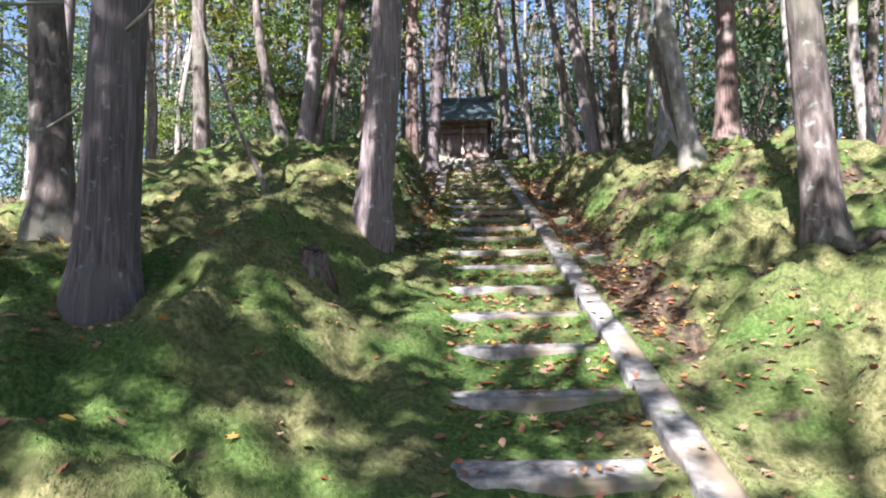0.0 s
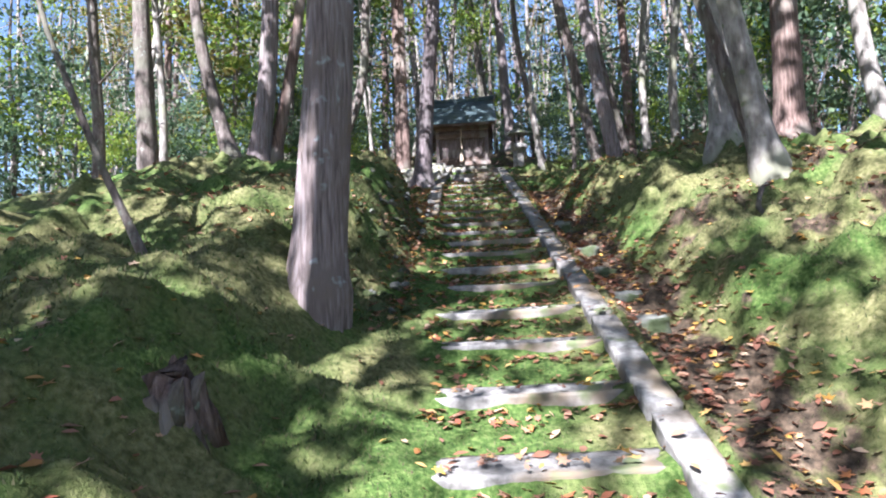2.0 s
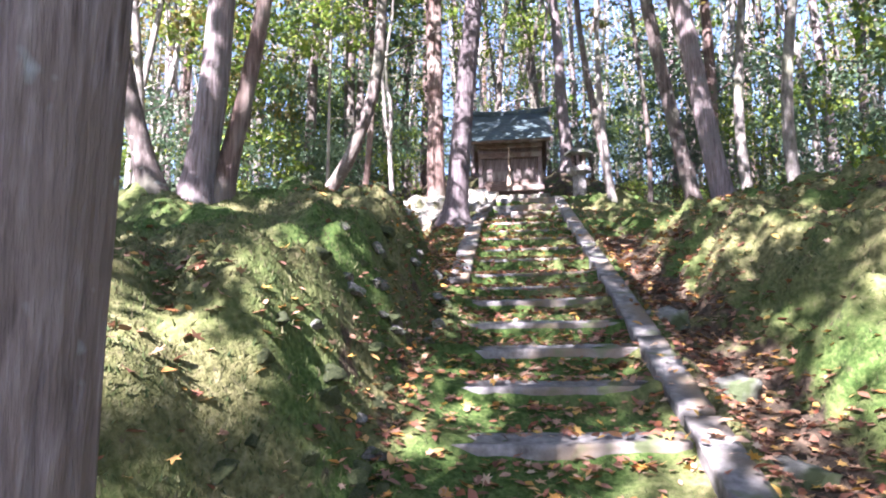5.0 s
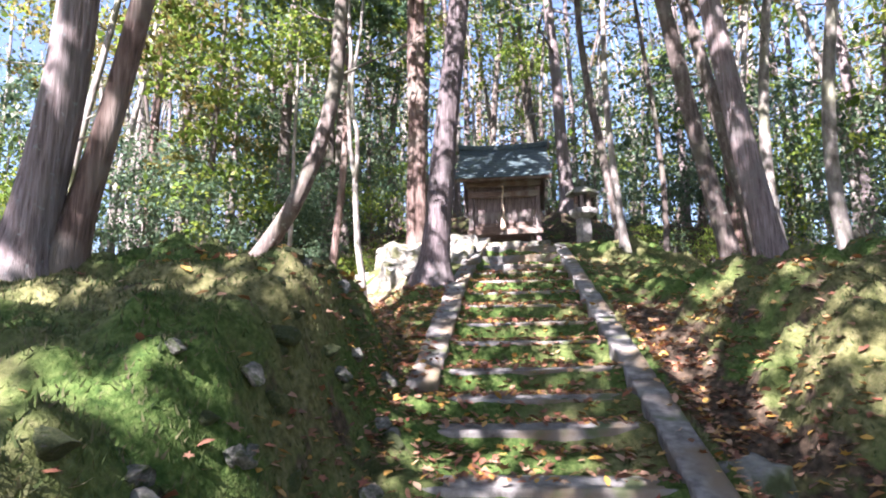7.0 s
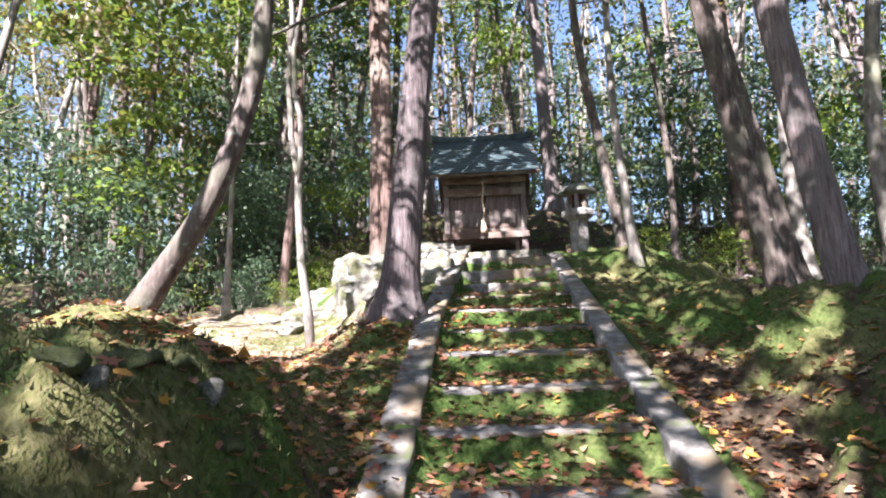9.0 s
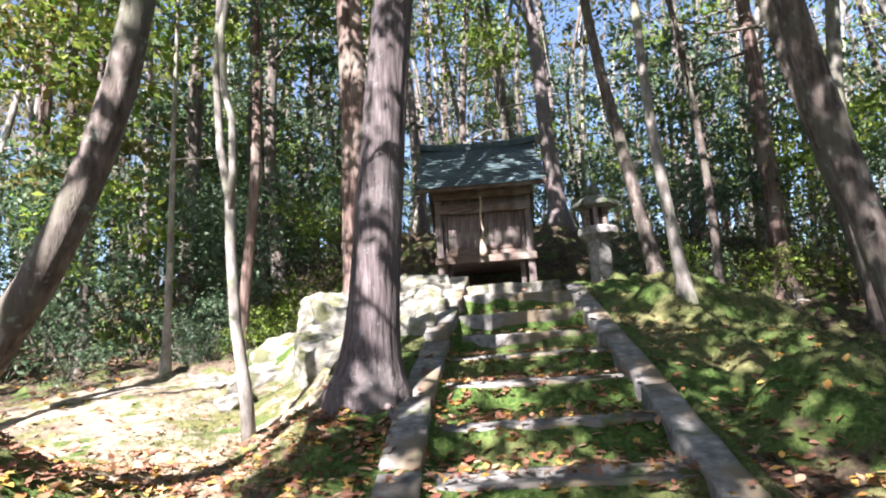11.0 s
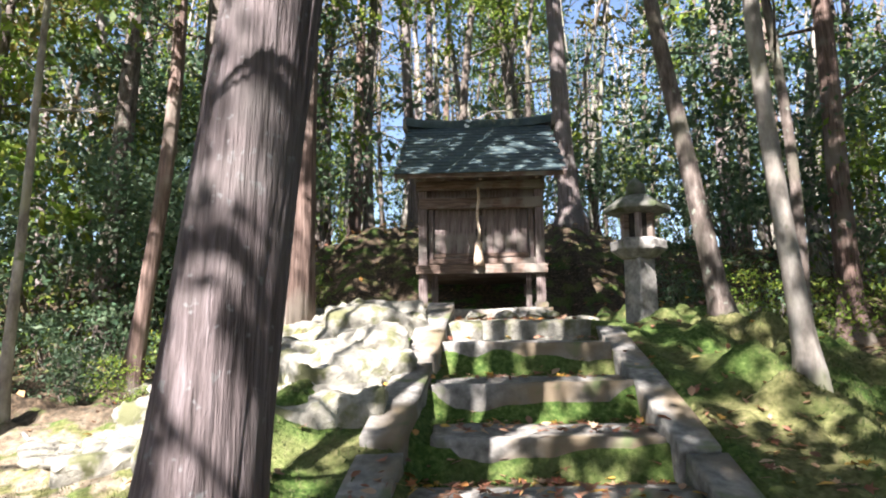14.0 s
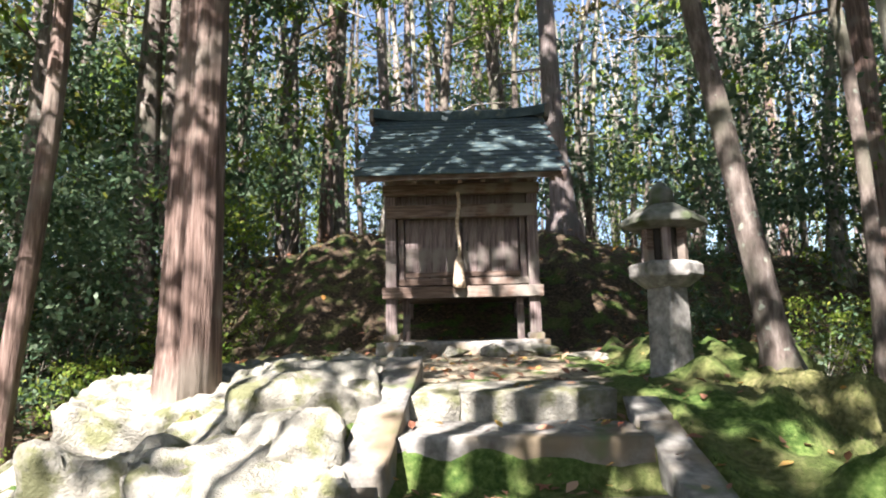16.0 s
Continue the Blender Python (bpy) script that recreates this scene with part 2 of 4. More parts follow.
def stair_z(y):
    """Moss between the treads: a drop at each step's face, then a gentle rise."""
    ys, zs = [], []
    for k in STEP_Y:
        top = float(step_top(k))
        if k > 15.2:   # the last risers are bare stone
            ys += [k - .02, k + .012, k + .28]
            zs += [top - .2, top - .03, top - .012]
        elif k > 10.4:   # those below are half grown over
            ys += [k - .1, k - .03, k + .012, k + .28]
            zs += [top - .15, top - .035, top - .014, top - .012]
        else:
            ys += [k - .012, k + .012, k + .28]
            zs += [top - .085, top - .014, top - .008]
    return np.interp(y, ys, zs)


def ground_z(x, y, fine=True):
    x, y = np.asarray(x, float), np.asarray(y, float)
    z = bank_z(x, y)
    kx = kerb_x(y)
    left_edge = np.where(y > 11.0, left_kerb_x(y) + .02, -.12 + .1 * lattice(y * 1.1, y * 0 + 3.3, 5))
    on = smooth(0, .16, x - left_edge) * (1 - smooth(0, .03, x - kx - .02)) * (1 - smooth(16.9, 17.0, y)) * smooth(-.3, 0, y)
    rough = 1 - on
    wx, wy = x + .12 * lattice(x * 2.1, y * 2.1, 31), y + .12 * lattice(x * 2.1, y * 2.1, 32)
    lumps = .08 * lattice(x * 1.3, y * 1.3, 1) + .13 * (1.6 * np.abs(lattice(wx * 2.3, wy * 2.3, 2)) - .5) + .085 * (1.5 * np.abs(lattice(wx * 4.9, wy * 4.9, 3)) - .45) + .03 * lattice(wx * 10, wy * 10, 9)
    flank = smooth(.1, .35, -x) * (1 - smooth(.9, 1.4, -x)) * smooth(6.7, 7.3, y) * (1 - smooth(11, 12, y))
    flank_r = smooth(.45, .9, x - kx) * (1 - smooth(12, 14, y))
    lumps = lumps * (1 + .15 * flank + .35 * flank_r)
    floor_l = smooth(.5, 1.0, -x) * (1 - smooth(4, 6, -x)) * smooth(12.2, 13.0, y) * (1 - smooth(16.6, 17.4, y))
    lumps = lumps * (1 - .78 * floor_l)
    away = smooth(0.0, .5, np.maximum(-x - .05, x - kx - .25))
    terrace = smooth(16.6, 17.3, y) * (1 - smooth(19.8, 21.5, y)) * smooth(-2.6, -1.2, x) * (1 - smooth(1.5, 2.1, x))
    mound = .14 * np.exp(-((x + .72) ** 2 + (y - 6.15) ** 2) / .16)
    lumps = lumps * (1 - np.exp(-((x + .7) ** 2 + (y - 6.1) ** 2) / .5))
    z = z + mound + .6 * np.exp(-((x + 2.2) ** 2 + (y - 12.9) ** 2) / .5)
    near = 1 - smooth(9, 30, np.hypot(x, y - 9) - 6)
    z = z + lumps * away * (1 - .75 * terrace) * (0.4 + .6 * near)
    z = z - .1 * smooth(-.05, .01, x - kx) * (1 - smooth(.15, .22, x - kx)) * smooth(-1, 0, y) * (1 - smooth(16.8, 17.1, y))
    if fine:
        z = z + (.012 * lattice(x * 17, y * 17, 4) + .006 * lattice(x * 37, y * 37, 6)) * (.4 + .6 * rough)
    creep = .045 * (1 - smooth(.02, .2, x - .07 * lattice(y * 2.7, y * 0 + 1.7, 55))) + .03 * (1 - smooth(.0, .12, kx - x - .05 * lattice(y * 2.2, y * 0 + 5.1, 56)))
    return z * (1 - on) + (stair_z(y) + creep * (1 - smooth(12, 14, y)) + .014 * lattice(x * 6, y * 6, 7) + (.006 * lattice(x * 30, y * 30, 8) if fine else 0)) * on
# ---------------------------------------------------------------- building helpers
def mesh_object(name, verts, faces, mat, parent=None, label="", flat=False):
    me = bpy.data.meshes.new(name)
    me.from_pydata([tuple(v) for v in verts], [], [tuple(q) for q in faces])
    me.materials.append(mat)
    if not flat:
        me.polygons.foreach_set("use_smooth", [True] * len(me.polygons))
    me.update()
    ob = new(name, me)
    if parent is not None:
        ob.parent = parent
    if label:
        ob["label"] = label
    return ob


def part(name, bm, mat, parent=None, label="", flat=False):
    me = bpy.data.meshes.new(name)
    bm.to_mesh(me)
    bm.free()
    me.materials.append(mat)
    if not flat:
        me.polygons.foreach_set("use_smooth", [True] * len(me.polygons))
    ob = new(name, me)
    if parent is not None:
        ob.parent = parent
    if label:
        ob["label"] = label
    return ob


def thing(name, m, label, category, group="", kind=""):
    ob = new(name)
    ob.empty_display_size = .1
    ob.matrix_world = m
    return tagged(ob, label, category, group, kind)


def block(sx, sy, sz, at=(0, 0, 0), bevel=.008, bm=None, rough=0.0, seed=0, cuts=0):
    """A bevelled box centred on at; rough makes its faces uneven."""
    bm2 = bmesh.new()
    bmesh.ops.create_cube(bm2, size=1)
    bmesh.ops.scale(bm2, vec=(sx, sy, sz), verts=bm2.verts)
    if cuts:
        bmesh.ops.subdivide_edges(bm2, edges=bm2.edges, cuts=cuts, use_grid_fill=True)
    if bevel and not cuts:
        bmesh.ops.bevel(bm2, geom=bm2.edges, offset=bevel, segments=2, affect="EDGES", profile=.5)
    if rough:
        for v in bm2.verts:
            p = v.co * 5 + Vector((seed * 3.1, seed * 1.7, seed))
            v.co += rough * noise.noise_vector(p) + .4 * rough * noise.noise_vector(p * 4)
    bmesh.ops.translate(bm2, vec=at, verts=bm2.verts)
    if bm is None:
        return bm2
    me = bpy.data.meshes.new("scratch")
    bm2.to_mesh(me)
    bm2.free()
    bm.from_mesh(me)
    bpy.data.meshes.remove(me)
    return bm


def boulder_mesh(seed, rounded=4, rough=.5):
    bm = bmesh.new()
    bmesh.ops.create_icosphere(bm, subdivisions=rounded, radius=.5)
    off = Vector((seed * 7.7, seed * 3.3, seed * 5.1))
    for v in bm.verts:
        p = v.co.copy()
        # flattened facets, then smaller roughness
        for k in range(10):
            d = Vector((math.sin(seed * 9 + k * 2.4), math.cos(seed * 5 + k * 3.7), math.sin(seed * 3 + k * 1.3))).normalized()
            h = p.dot(d) - (.28 + .09 * math.sin(seed + k))
            if h > 0:
                p -= d * h * .85
        p += rough * .25 * noise.noise_vector(p * 2.4 + off) + rough * .1 * noise.noise_vector(p * 6 + off) + rough * .04 * noise.noise_vector(p * 17 + off)
        v.co = p
    return bm


def tube(points, radii, seg=8, ridges=0.0, ridge_n=9, seed=0, cap=True, vscale=.5):
    """Vertices and faces of a bent, tapering tube; ridges give it furrowed bark."""
    pts = [Vector(p) for p in points]
    verts, faces = [], []
    for i, p in enumerate(pts):
        d = (pts[min(i + 1, len(pts) - 1)] - pts[max(i - 1, 0)]).normalized()
        a = d.cross(Vector((0, 1, .13))).normalized()
        b = d.cross(a)
        for k in range(seg):
            an = 2 * math.pi * k / seg
            r = radii[i]
            if ridges:
                q = Vector((math.cos(an) * ridge_n * .35, math.sin(an) * ridge_n * .35, p.z * vscale + seed * 11))
                r *= 1 + ridges * (noise.noise(q) + .6 * noise.noise(q * 2.7))
            verts.append(p + a * (math.cos(an) * r) + b * (math.sin(an) * r))
    n = len(pts)
    for i in range(n - 1):
        for k in range(seg):
            k2 = (k + 1) % seg
            faces.append((i * seg + k, i * seg + k2, (i + 1) * seg + k2, (i + 1) * seg + k))
    if cap:
        verts += [pts[0], pts[-1]]
        for k in range(seg):
            k2 = (k + 1) % seg
            faces.append((len(verts) - 2, k2, k))
            faces.append((len(verts) - 1, (n - 1) * seg + k, (n - 1) * seg + k2))
    return verts, faces


LEAF_SHAPE = np.array([(0, -.5, 0), (.28, -.05, .06), (0, .5, -.05), (-.28, -.05, .06)])


def leaf_mesh(name, centres, sizes, mat, rng, droop=.5, shape=LEAF_SHAPE):
    """One mesh of many single leaves, turned at random."""
    n = len(centres)
    a, c = rng.uniform(0, 2 * np.pi, n), rng.normal(0, droop, n)
    e = rng.normal(0, droop, n)
    ca, sa, cc, sc, ce, se = np.cos(a), np.sin(a), np.cos(c), np.sin(c), np.cos(e), np.sin(e)
    rz = np.zeros((n, 3, 3))
    rz[:, 0, 0], rz[:, 0, 1], rz[:, 1, 0], rz[:, 1, 1], rz[:, 2, 2] = ca, -sa, sa, ca, 1
    rx = np.zeros((n, 3, 3))
    rx[:, 0, 0], rx[:, 1, 1], rx[:, 1, 2], rx[:, 2, 1], rx[:, 2, 2] = 1, cc, -sc, sc, cc
    ry = np.zeros((n, 3, 3))
    ry[:, 0, 0], ry[:, 0, 2], ry[:, 1, 1], ry[:, 2, 0], ry[:, 2, 2] = ce, se, 1, -se, ce
    rot = rz @ rx @ ry
    k = len(shape)
    v = np.einsum("nij,kj->nki", rot, shape) * np.asarray(sizes)[:, None, None] + np.asarray(centres)[:, None, :]
    me = bpy.data.meshes.new(name)
    me.vertices.add(n * k)
    me.vertices.foreach_set("co", v.reshape(-1))
    me.loops.add(n * k)
    me.loops.foreach_set("vertex_index", np.arange(n * k))
    me.polygons.add(n)
    me.polygons.foreach_set("loop_start", np.arange(n) * k)
    me.materials.append(mat)
    me.update(calc_edges=True)
    return me


def crown_points(rng, n, clumps, size, lo, hi, clump=.55):
    """Leaf places in uneven clumps that thin out to the crown's rim."""
    u = rng.normal(0, 1, (clumps, 3))
    u /= np.linalg.norm(u, axis=1)[:, None]
    cen = u * (rng.uniform(.25, 1, clumps) ** .6)[:, None] * size
    cen[:, 2] = rng.uniform(lo, hi, clumps)
    which = rng.integers(0, clumps, n)
    d = rng.normal(0, 1, (n, 3)) * (clump * rng.uniform(.5, 1.3, clumps))[which][:, None]
    d[:, 2] *= .38
    return cen[which] + d


# ---------------------------------------------------------------- the ground, one sheet
def axis(lo, hi, step, far):
    near = np.arange(lo, hi + step / 2, step)
    out = np.cumsum(.1 * 1.16 ** np.arange(60))
    out = out[out < far]
    return np.concatenate([lo - out[::-1], near, hi + out])


gx, gy = axis(-3.4, 4.2, .045, 600), axis(1.6, 18.6, .045, 600)
GX, GY = np.meshgrid(gx, gy)
GZ = ground_z(GX, GY)
cols, rows_n = len(gx), len(gy)
idx = np.arange(cols * rows_n).reshape(rows_n, cols)
quads = np.stack([idx[:-1, :-1], idx[:-1, 1:], idx[1:, 1:], idx[1:, :-1]], -1).reshape(-1, 4)
ground_mesh = bpy.data.meshes.new("ground")
ground_mesh.vertices.add(cols * rows_n)
ground_mesh.vertices.foreach_set("co", np.stack([GX, GY, GZ], -1).reshape(-1))
ground_mesh.loops.add(len(quads) * 4)
ground_mesh.loops.foreach_set("vertex_index", quads.reshape(-1))
ground_mesh.polygons.add(len(quads))
ground_mesh.polygons.foreach_set("loop_start", np.arange(len(quads)) * 4)
ground_mesh.update(calc_edges=True)
ground_mesh.polygons.foreach_set("use_smooth", np.ones(len(quads), bool))
gull = smooth(.15, .35, GX - kerb_x(GY)) * (1 - smooth(.55, .95, GX - kerb_x(GY))) * smooth(2, 6, GY) * (1 - smooth(12.5, 14.5, GY))
side = smooth(.02, .25, -GX) * (1 - smooth(.3, .75, -GX)) * smooth(6.5, 8, GY) * (1 - smooth(12, 13, GY))
hollow = smooth(1.0, 2.6, -GX) * smooth(12.5, 14, GY)
wood_floor = np.maximum(smooth(4.5, 8, np.abs(GX - .5)), smooth(18.8, 20.5, GY))
right_low = smooth(2.6, 4.5, GX) * smooth(13.5, 16, GY)
paved = smooth(17.2, 17.5, GY) * (1 - smooth(19.9, 20.6, GY)) * smooth(-.6, 0, GX) * (1 - smooth(1.3, 1.7, GX))
scuffed = smooth(.5, .9, GX - kerb_x(GY)) * smooth(.0, .45, lattice(GX * 1.7, GY * 1.7, 71)) * (1 - smooth(12, 14, GY))
bare = np.clip(np.maximum.reduce([scuffed * .4, paved * .75, gull * .85, side * .3, hollow * .65, wood_floor * .62, right_low * .6]), 0, 1)
# paler ground in the hollow and beside the ledge, broken up by noise
pale_ground = smooth(.25, .7, -GX) * (1 - smooth(3.2, 4.6, -GX)) * smooth(12.4, 13.4, GY) * (1 - smooth(16.4, 17.6, GY)) * np.clip(.75 + .5 * lattice(GX * 1.9, GY * 1.9, 81), 0, 1)
lush = .15 * np.exp(-((GX - .4) / .7) ** 2) - .04 * (1 - smooth(15, 17, GY))
pale_ground = np.maximum(pale_ground, paved)
for layer, values in (("soil", np.maximum(bare, pale_ground * .75)), ("pale_soil", pale_ground), ("lush", lush)):
    ground_mesh.attributes.new(layer, "FLOAT", "POINT").data.foreach_set("value", values.reshape(-1).astype(np.float32))
ground_mesh.materials.append(GROUND)
tagged(new("ground", ground_mesh), "mossy woodland banks with leaf litter in the hollows", "ground", kind="structure")


def gz(x, y):
    return float(ground_z(np.array([x]), np.array([y]))[0])


# ---------------------------------------------------------------- the stairway
stairs = thing("stairs", pose(0, 0, 0), "narrow stone stairway with moss between its treads", "stairs", kind="structure")
for i, y0 in enumerate(STEP_Y):
    z0 = float(step_top(y0))
    thick = .15 if y0 < 15 else .22
    left = .02 + .09 * math.sin(i * 2.3) + (.03 + float(left_kerb_x(y0) - left_kerb_x(11.0)) if y0 > 11 else 0)
    right = float(kerb_x(y0)) - .005
    depth = (.25 if y0 < 15 else .42) + .05 * math.sin(i * 1.9)
    bm = block(right - left, depth, thick, bevel=0, cuts=7, rough=.009, seed=i + 1)
    for v in bm.verts:   # a worn, slightly bowed front edge
        u = v.co.x / (right - left)
        if v.co.y < 0:
            v.co.y += .035 * (2 * abs(u)) ** 5 * (1 if i % 3 else .3) + .006 * math.sin(u * 7 + i)
            if v.co.z > 0:
                v.co.z -= .012
    step = part("stone_step", bm, STONE, stairs)
    step.matrix_world = pose((left + right) / 2, y0 + depth / 2, z0 + .013 - thick / 2, 0, .7 * math.sin(i * 3.1), .9 * math.sin(i * 1.3))

# the long kerb on the right, in lengths of uneven stone
y0, k = -.6, 0
while y0 < 16.9:
    ln = (1.35, 1.75, 1.1, 1.6)[k % 4]
    ln = min(ln, 17.05 - y0)
    bm = block(.17, ln - .006, .2, bevel=0, cuts=6, rough=.007, seed=40 + k)
    c = part("kerb_stone", bm, STONE, stairs)
    ym = y0 + ln / 2
    zm = float(1.39 + .303 * (ym - 4.57))
    c.matrix_world = pose(float(kerb_x(ym)) + .09, ym, zm - .1, math.degrees(math.atan(.303)), .3 * math.sin(k * 2), -1.3)
    y0, k = y0 + ln, k + 1
# the shorter kerb on the left
y0, k = 10.9, 0
while y0 < 17.0:
    ln = (1.0, 1.3, .85, 1.15)[k % 4]
    bm = block(.2, ln - .015, .2, bevel=0, cuts=4, rough=.013, seed=60 + k)
    c = part("kerb_stone", bm, STONE, stairs)
    ym = y0 + ln / 2
    zm = float(1.39 + .303 * (ym - 4.57))
    c.matrix_world = pose(float(left_kerb_x(ym)) + .012 * math.sin(k * 3), ym, zm - .095 + .02 * math.sin(k) + .085 * float(smooth(15.0, 16.2, ym)), math.degrees(math.atan(.303)), .8 * math.sin(k * 2), -1 - 3.5 * float(smooth(13.8, 14.8, ym)))
    y0, k = y0 + ln, k + 1
for k, (cx, w, h) in enumerate(((.33, .46, .2), (.95, .76, .2))):
    c = part("top_slab", block(w, .5, h, bevel=0, cuts=5, rough=.02, seed=80 + k), ROCK, stairs)
    c.matrix_world = pose(cx, 17.16, 5.11, 2, 0, 1)


# ---------------------------------------------------------------- the shrine
def plank(parent, name, sx, sy, sz, at, mat, label="", bevel=.006):
    p = part(name, block(sx, sy, sz, bevel=bevel), mat, parent, label, flat=True)
    p.location = at
    return p


shrine = thing("shrine", pose(.665, 19.87, 5.43, 0, 0, -1.4), "small weathered wooden shrine with green slate roof on a stone plinth", "shrine")
part("plinth", block(1.68, 2.5, .26, (0, 1.25, -.13), bevel=0, cuts=6, rough=.02, seed=5), STONE, shrine, "rough grey stone plinth")
for x in (-.71, .71):
    for y in (.12, 2.2):
        plank(shrine, "post", .105, .105, 1.55, (x, y, .775), WOOD)
        plank(shrine, "post_foot", .15, .15, .07, (x, y, .035), STONE)
for x in (-.58, .58):
    plank(shrine, "floor_strut", .07, .07, .46, (x, .3, .23), WOOD)
plank(shrine, "floor_beam", 1.58, .09, .11, (0, .055, .475), BEAM)
plank(shrine, "floor", 1.5, 2.1, .05, (0, 1.2, .5), BEAM)
plank(shrine, "sill", 1.32, .07, .07, (0, .17, .585), BEAM)
plank(shrine, "lintel", 1.5, .08, .13, (0, .09, 1.29), BEAM)
plank(shrine, "eave_beam", 1.56, .09, .1, (0, .03, 1.5), BEAM)
for x in (-1, 1):
    plank(shrine, "side_wall", .04, 2.0, 1.02, (x * .7, 1.16, 1.03), WOOD)
    plank(shrine, "inner_post", .06, .06, .66, (x * .615, .17, .94), WOOD)
plank(shrine, "back_wall", 1.4, .04, 1.02, (0, 2.2, 1.03), WOOD)
plank(shrine, "gable_board", 1.36, .03, .2, (0, .18, 1.44), WOOD)
for s in (-1, 1):
    door = thing("door", pose(0, 0, 0), "", "")
    door.parent = shrine
    door.location = (s * .295, .185, .94)
    for q in range(4):
        plank(door, "board", .138, .022, .64, (-.21 + q * .14, .004 * (q % 2), 0), WOOD, bevel=.004)
    plank(door, "rail", .57, .02, .05, (0, -.018, -.28), BEAM, bevel=.004)
    plank(door, "handle", .02, .02, .09, (-s * .24, -.022, 0), METAL, bevel=.004)
# roof: two slopes, boards and rafters below, slates above
ROOF_F, ROOF_R, EAVE_Z, RIDGE_Z = -.34, 1.25, 1.57, 2.66
run, rise = ROOF_R - ROOF_F, RIDGE_Z - EAVE_Z
length, pitch = math.hypot(run, rise), math.degrees(math.atan2(rise, run))
roof = thing("roof", pose(0, 0, 0), "", "")
roof.parent = shrine
for side, s in (("front", 1), ("back", -1)):
    yc = ROOF_F + run / 2 if s == 1 else ROOF_R + run / 2
    b = part("roof_boarding", block(1.96, length, .03, bevel=.004), BEAM, roof, flat=True)
    b.matrix_local = pose(0, yc, (EAVE_Z + RIDGE_Z) / 2 - .03, s * pitch, 0, 0)
for q in range(9):
    r = part("rafter", block(.045, .62, .055, bevel=.005), BEAM, roof, flat=True)
    r.matrix_local = pose(-.88 + q * .22, ROOF_F + .3, EAVE_Z + .3 * rise / run - .09, pitch, 0, 0)
plank(roof, "fascia", 2.0, .03, .06, (0, ROOF_F + .005, EAVE_Z - .03), BEAM)
for x in (-1, 1):
    for s in (1, -1):
        bb = part("bargeboard", block(.035, length + .02, .11, bevel=.005), WOOD, roof, flat=True)
        bb.matrix_local = pose(x * .985, ROOF_F + run / 2 if s == 1 else ROOF_R + run / 2, (EAVE_Z + RIDGE_Z) / 2 - .05, s * pitch, 0, 0)
slate_mesh = []
for k in range(4):
    bm = block(.166, .2, .008, bevel=.002, rough=.0015, seed=k + 3)
    me = bpy.data.meshes.new("slate")
    bm.to_mesh(me)
    bm.free()
    me.materials.append(SLATE)
    slate_mesh.append(me)
tilt = Matrix.Rotation(radians(pitch), 4, "X")
rng = np.random.default_rng(5)
courses = 15
for s in (1, -1):
    for r in range(courses):
        along = (r + .5) * length / courses
        for c in range(12):
            x = -1.0 + (c + .5) * 2.0 / 12 + (.05 if r % 2 else -.05)
            x = max(-.93, min(.93, x))
            sl = new("slate", slate_mesh[int(rng.integers(4))])
            sl.parent = roof
            f = along / length
            y = ROOF_F - .02 + f * run if s == 1 else ROOF_R + run - f * run + .02
            z = EAVE_Z + f * rise + .002
            sl.matrix_local = pose(x, y, z + .001 * (c % 2), s * (pitch - 2.2), float(rng.normal(0, .2)), float(rng.normal(0, .4)))
# ridge with upturned ends
pts = [(-1.06 + 2.12 * i / 16, 0, .07 * abs(i / 8 - 1) ** 4) for i in range(17)]
verts, faces = [], []
for i, (px, py, pz) in enumerate(pts):
    verts += [(px, -.085, pz - .06), (px, -.07, pz + .05), (px, 0, pz + .085), (px, .07, pz + .05), (px, .085, pz - .06)]
    if i:
        faces += [(5 * i - 5 + q, 5 * i + q, 5 * i + (q + 1) % 5, 5 * i - 5 + (q + 1) % 5) for q in range(5)]
faces += [(0, 1, 2, 3, 4), tuple(5 * 16 + q for q in (4, 3, 2, 1, 0))]
rg = mesh_object("ridge", verts, faces, SLATE, roof, "dark ridge with upturned ends", flat=True)
rg.location = (0, ROOF_R, RIDGE_Z + .03)
for x in (-1, 1):
    e = plank(roof, "ridge_end", .05, .2, .16, (x * 1.06, ROOF_R, RIDGE_Z + .05), WOOD, "pale weathered ridge end board")
# bell rope with its tassel
rope = thing("bell_rope", pose(0, 0, 0), "", "")
rope.parent = shrine
pts = [(.012 * math.sin(i * .5), .012 * math.cos(i * .5), -i * .035) for i in range(20)]
v, fq = tube(pts, [.016 + .003 * (i % 2) for i in range(20)], 8)
cord = mesh_object("cord", v, fq, ROPE, rope)
rope.location = (-.03, -.03, 1.46)
v, fq = tube([(0, 0, -.64), (0, 0, -.7), (0, 0, -.78), (0, 0, -.88), (0, 0, -.95)], [.02, .042, .046, .058, .062], 14, .15, 14, 2)
mesh_object("tassel", v, fq, ROPE, rope, "frayed pale rope tassel")


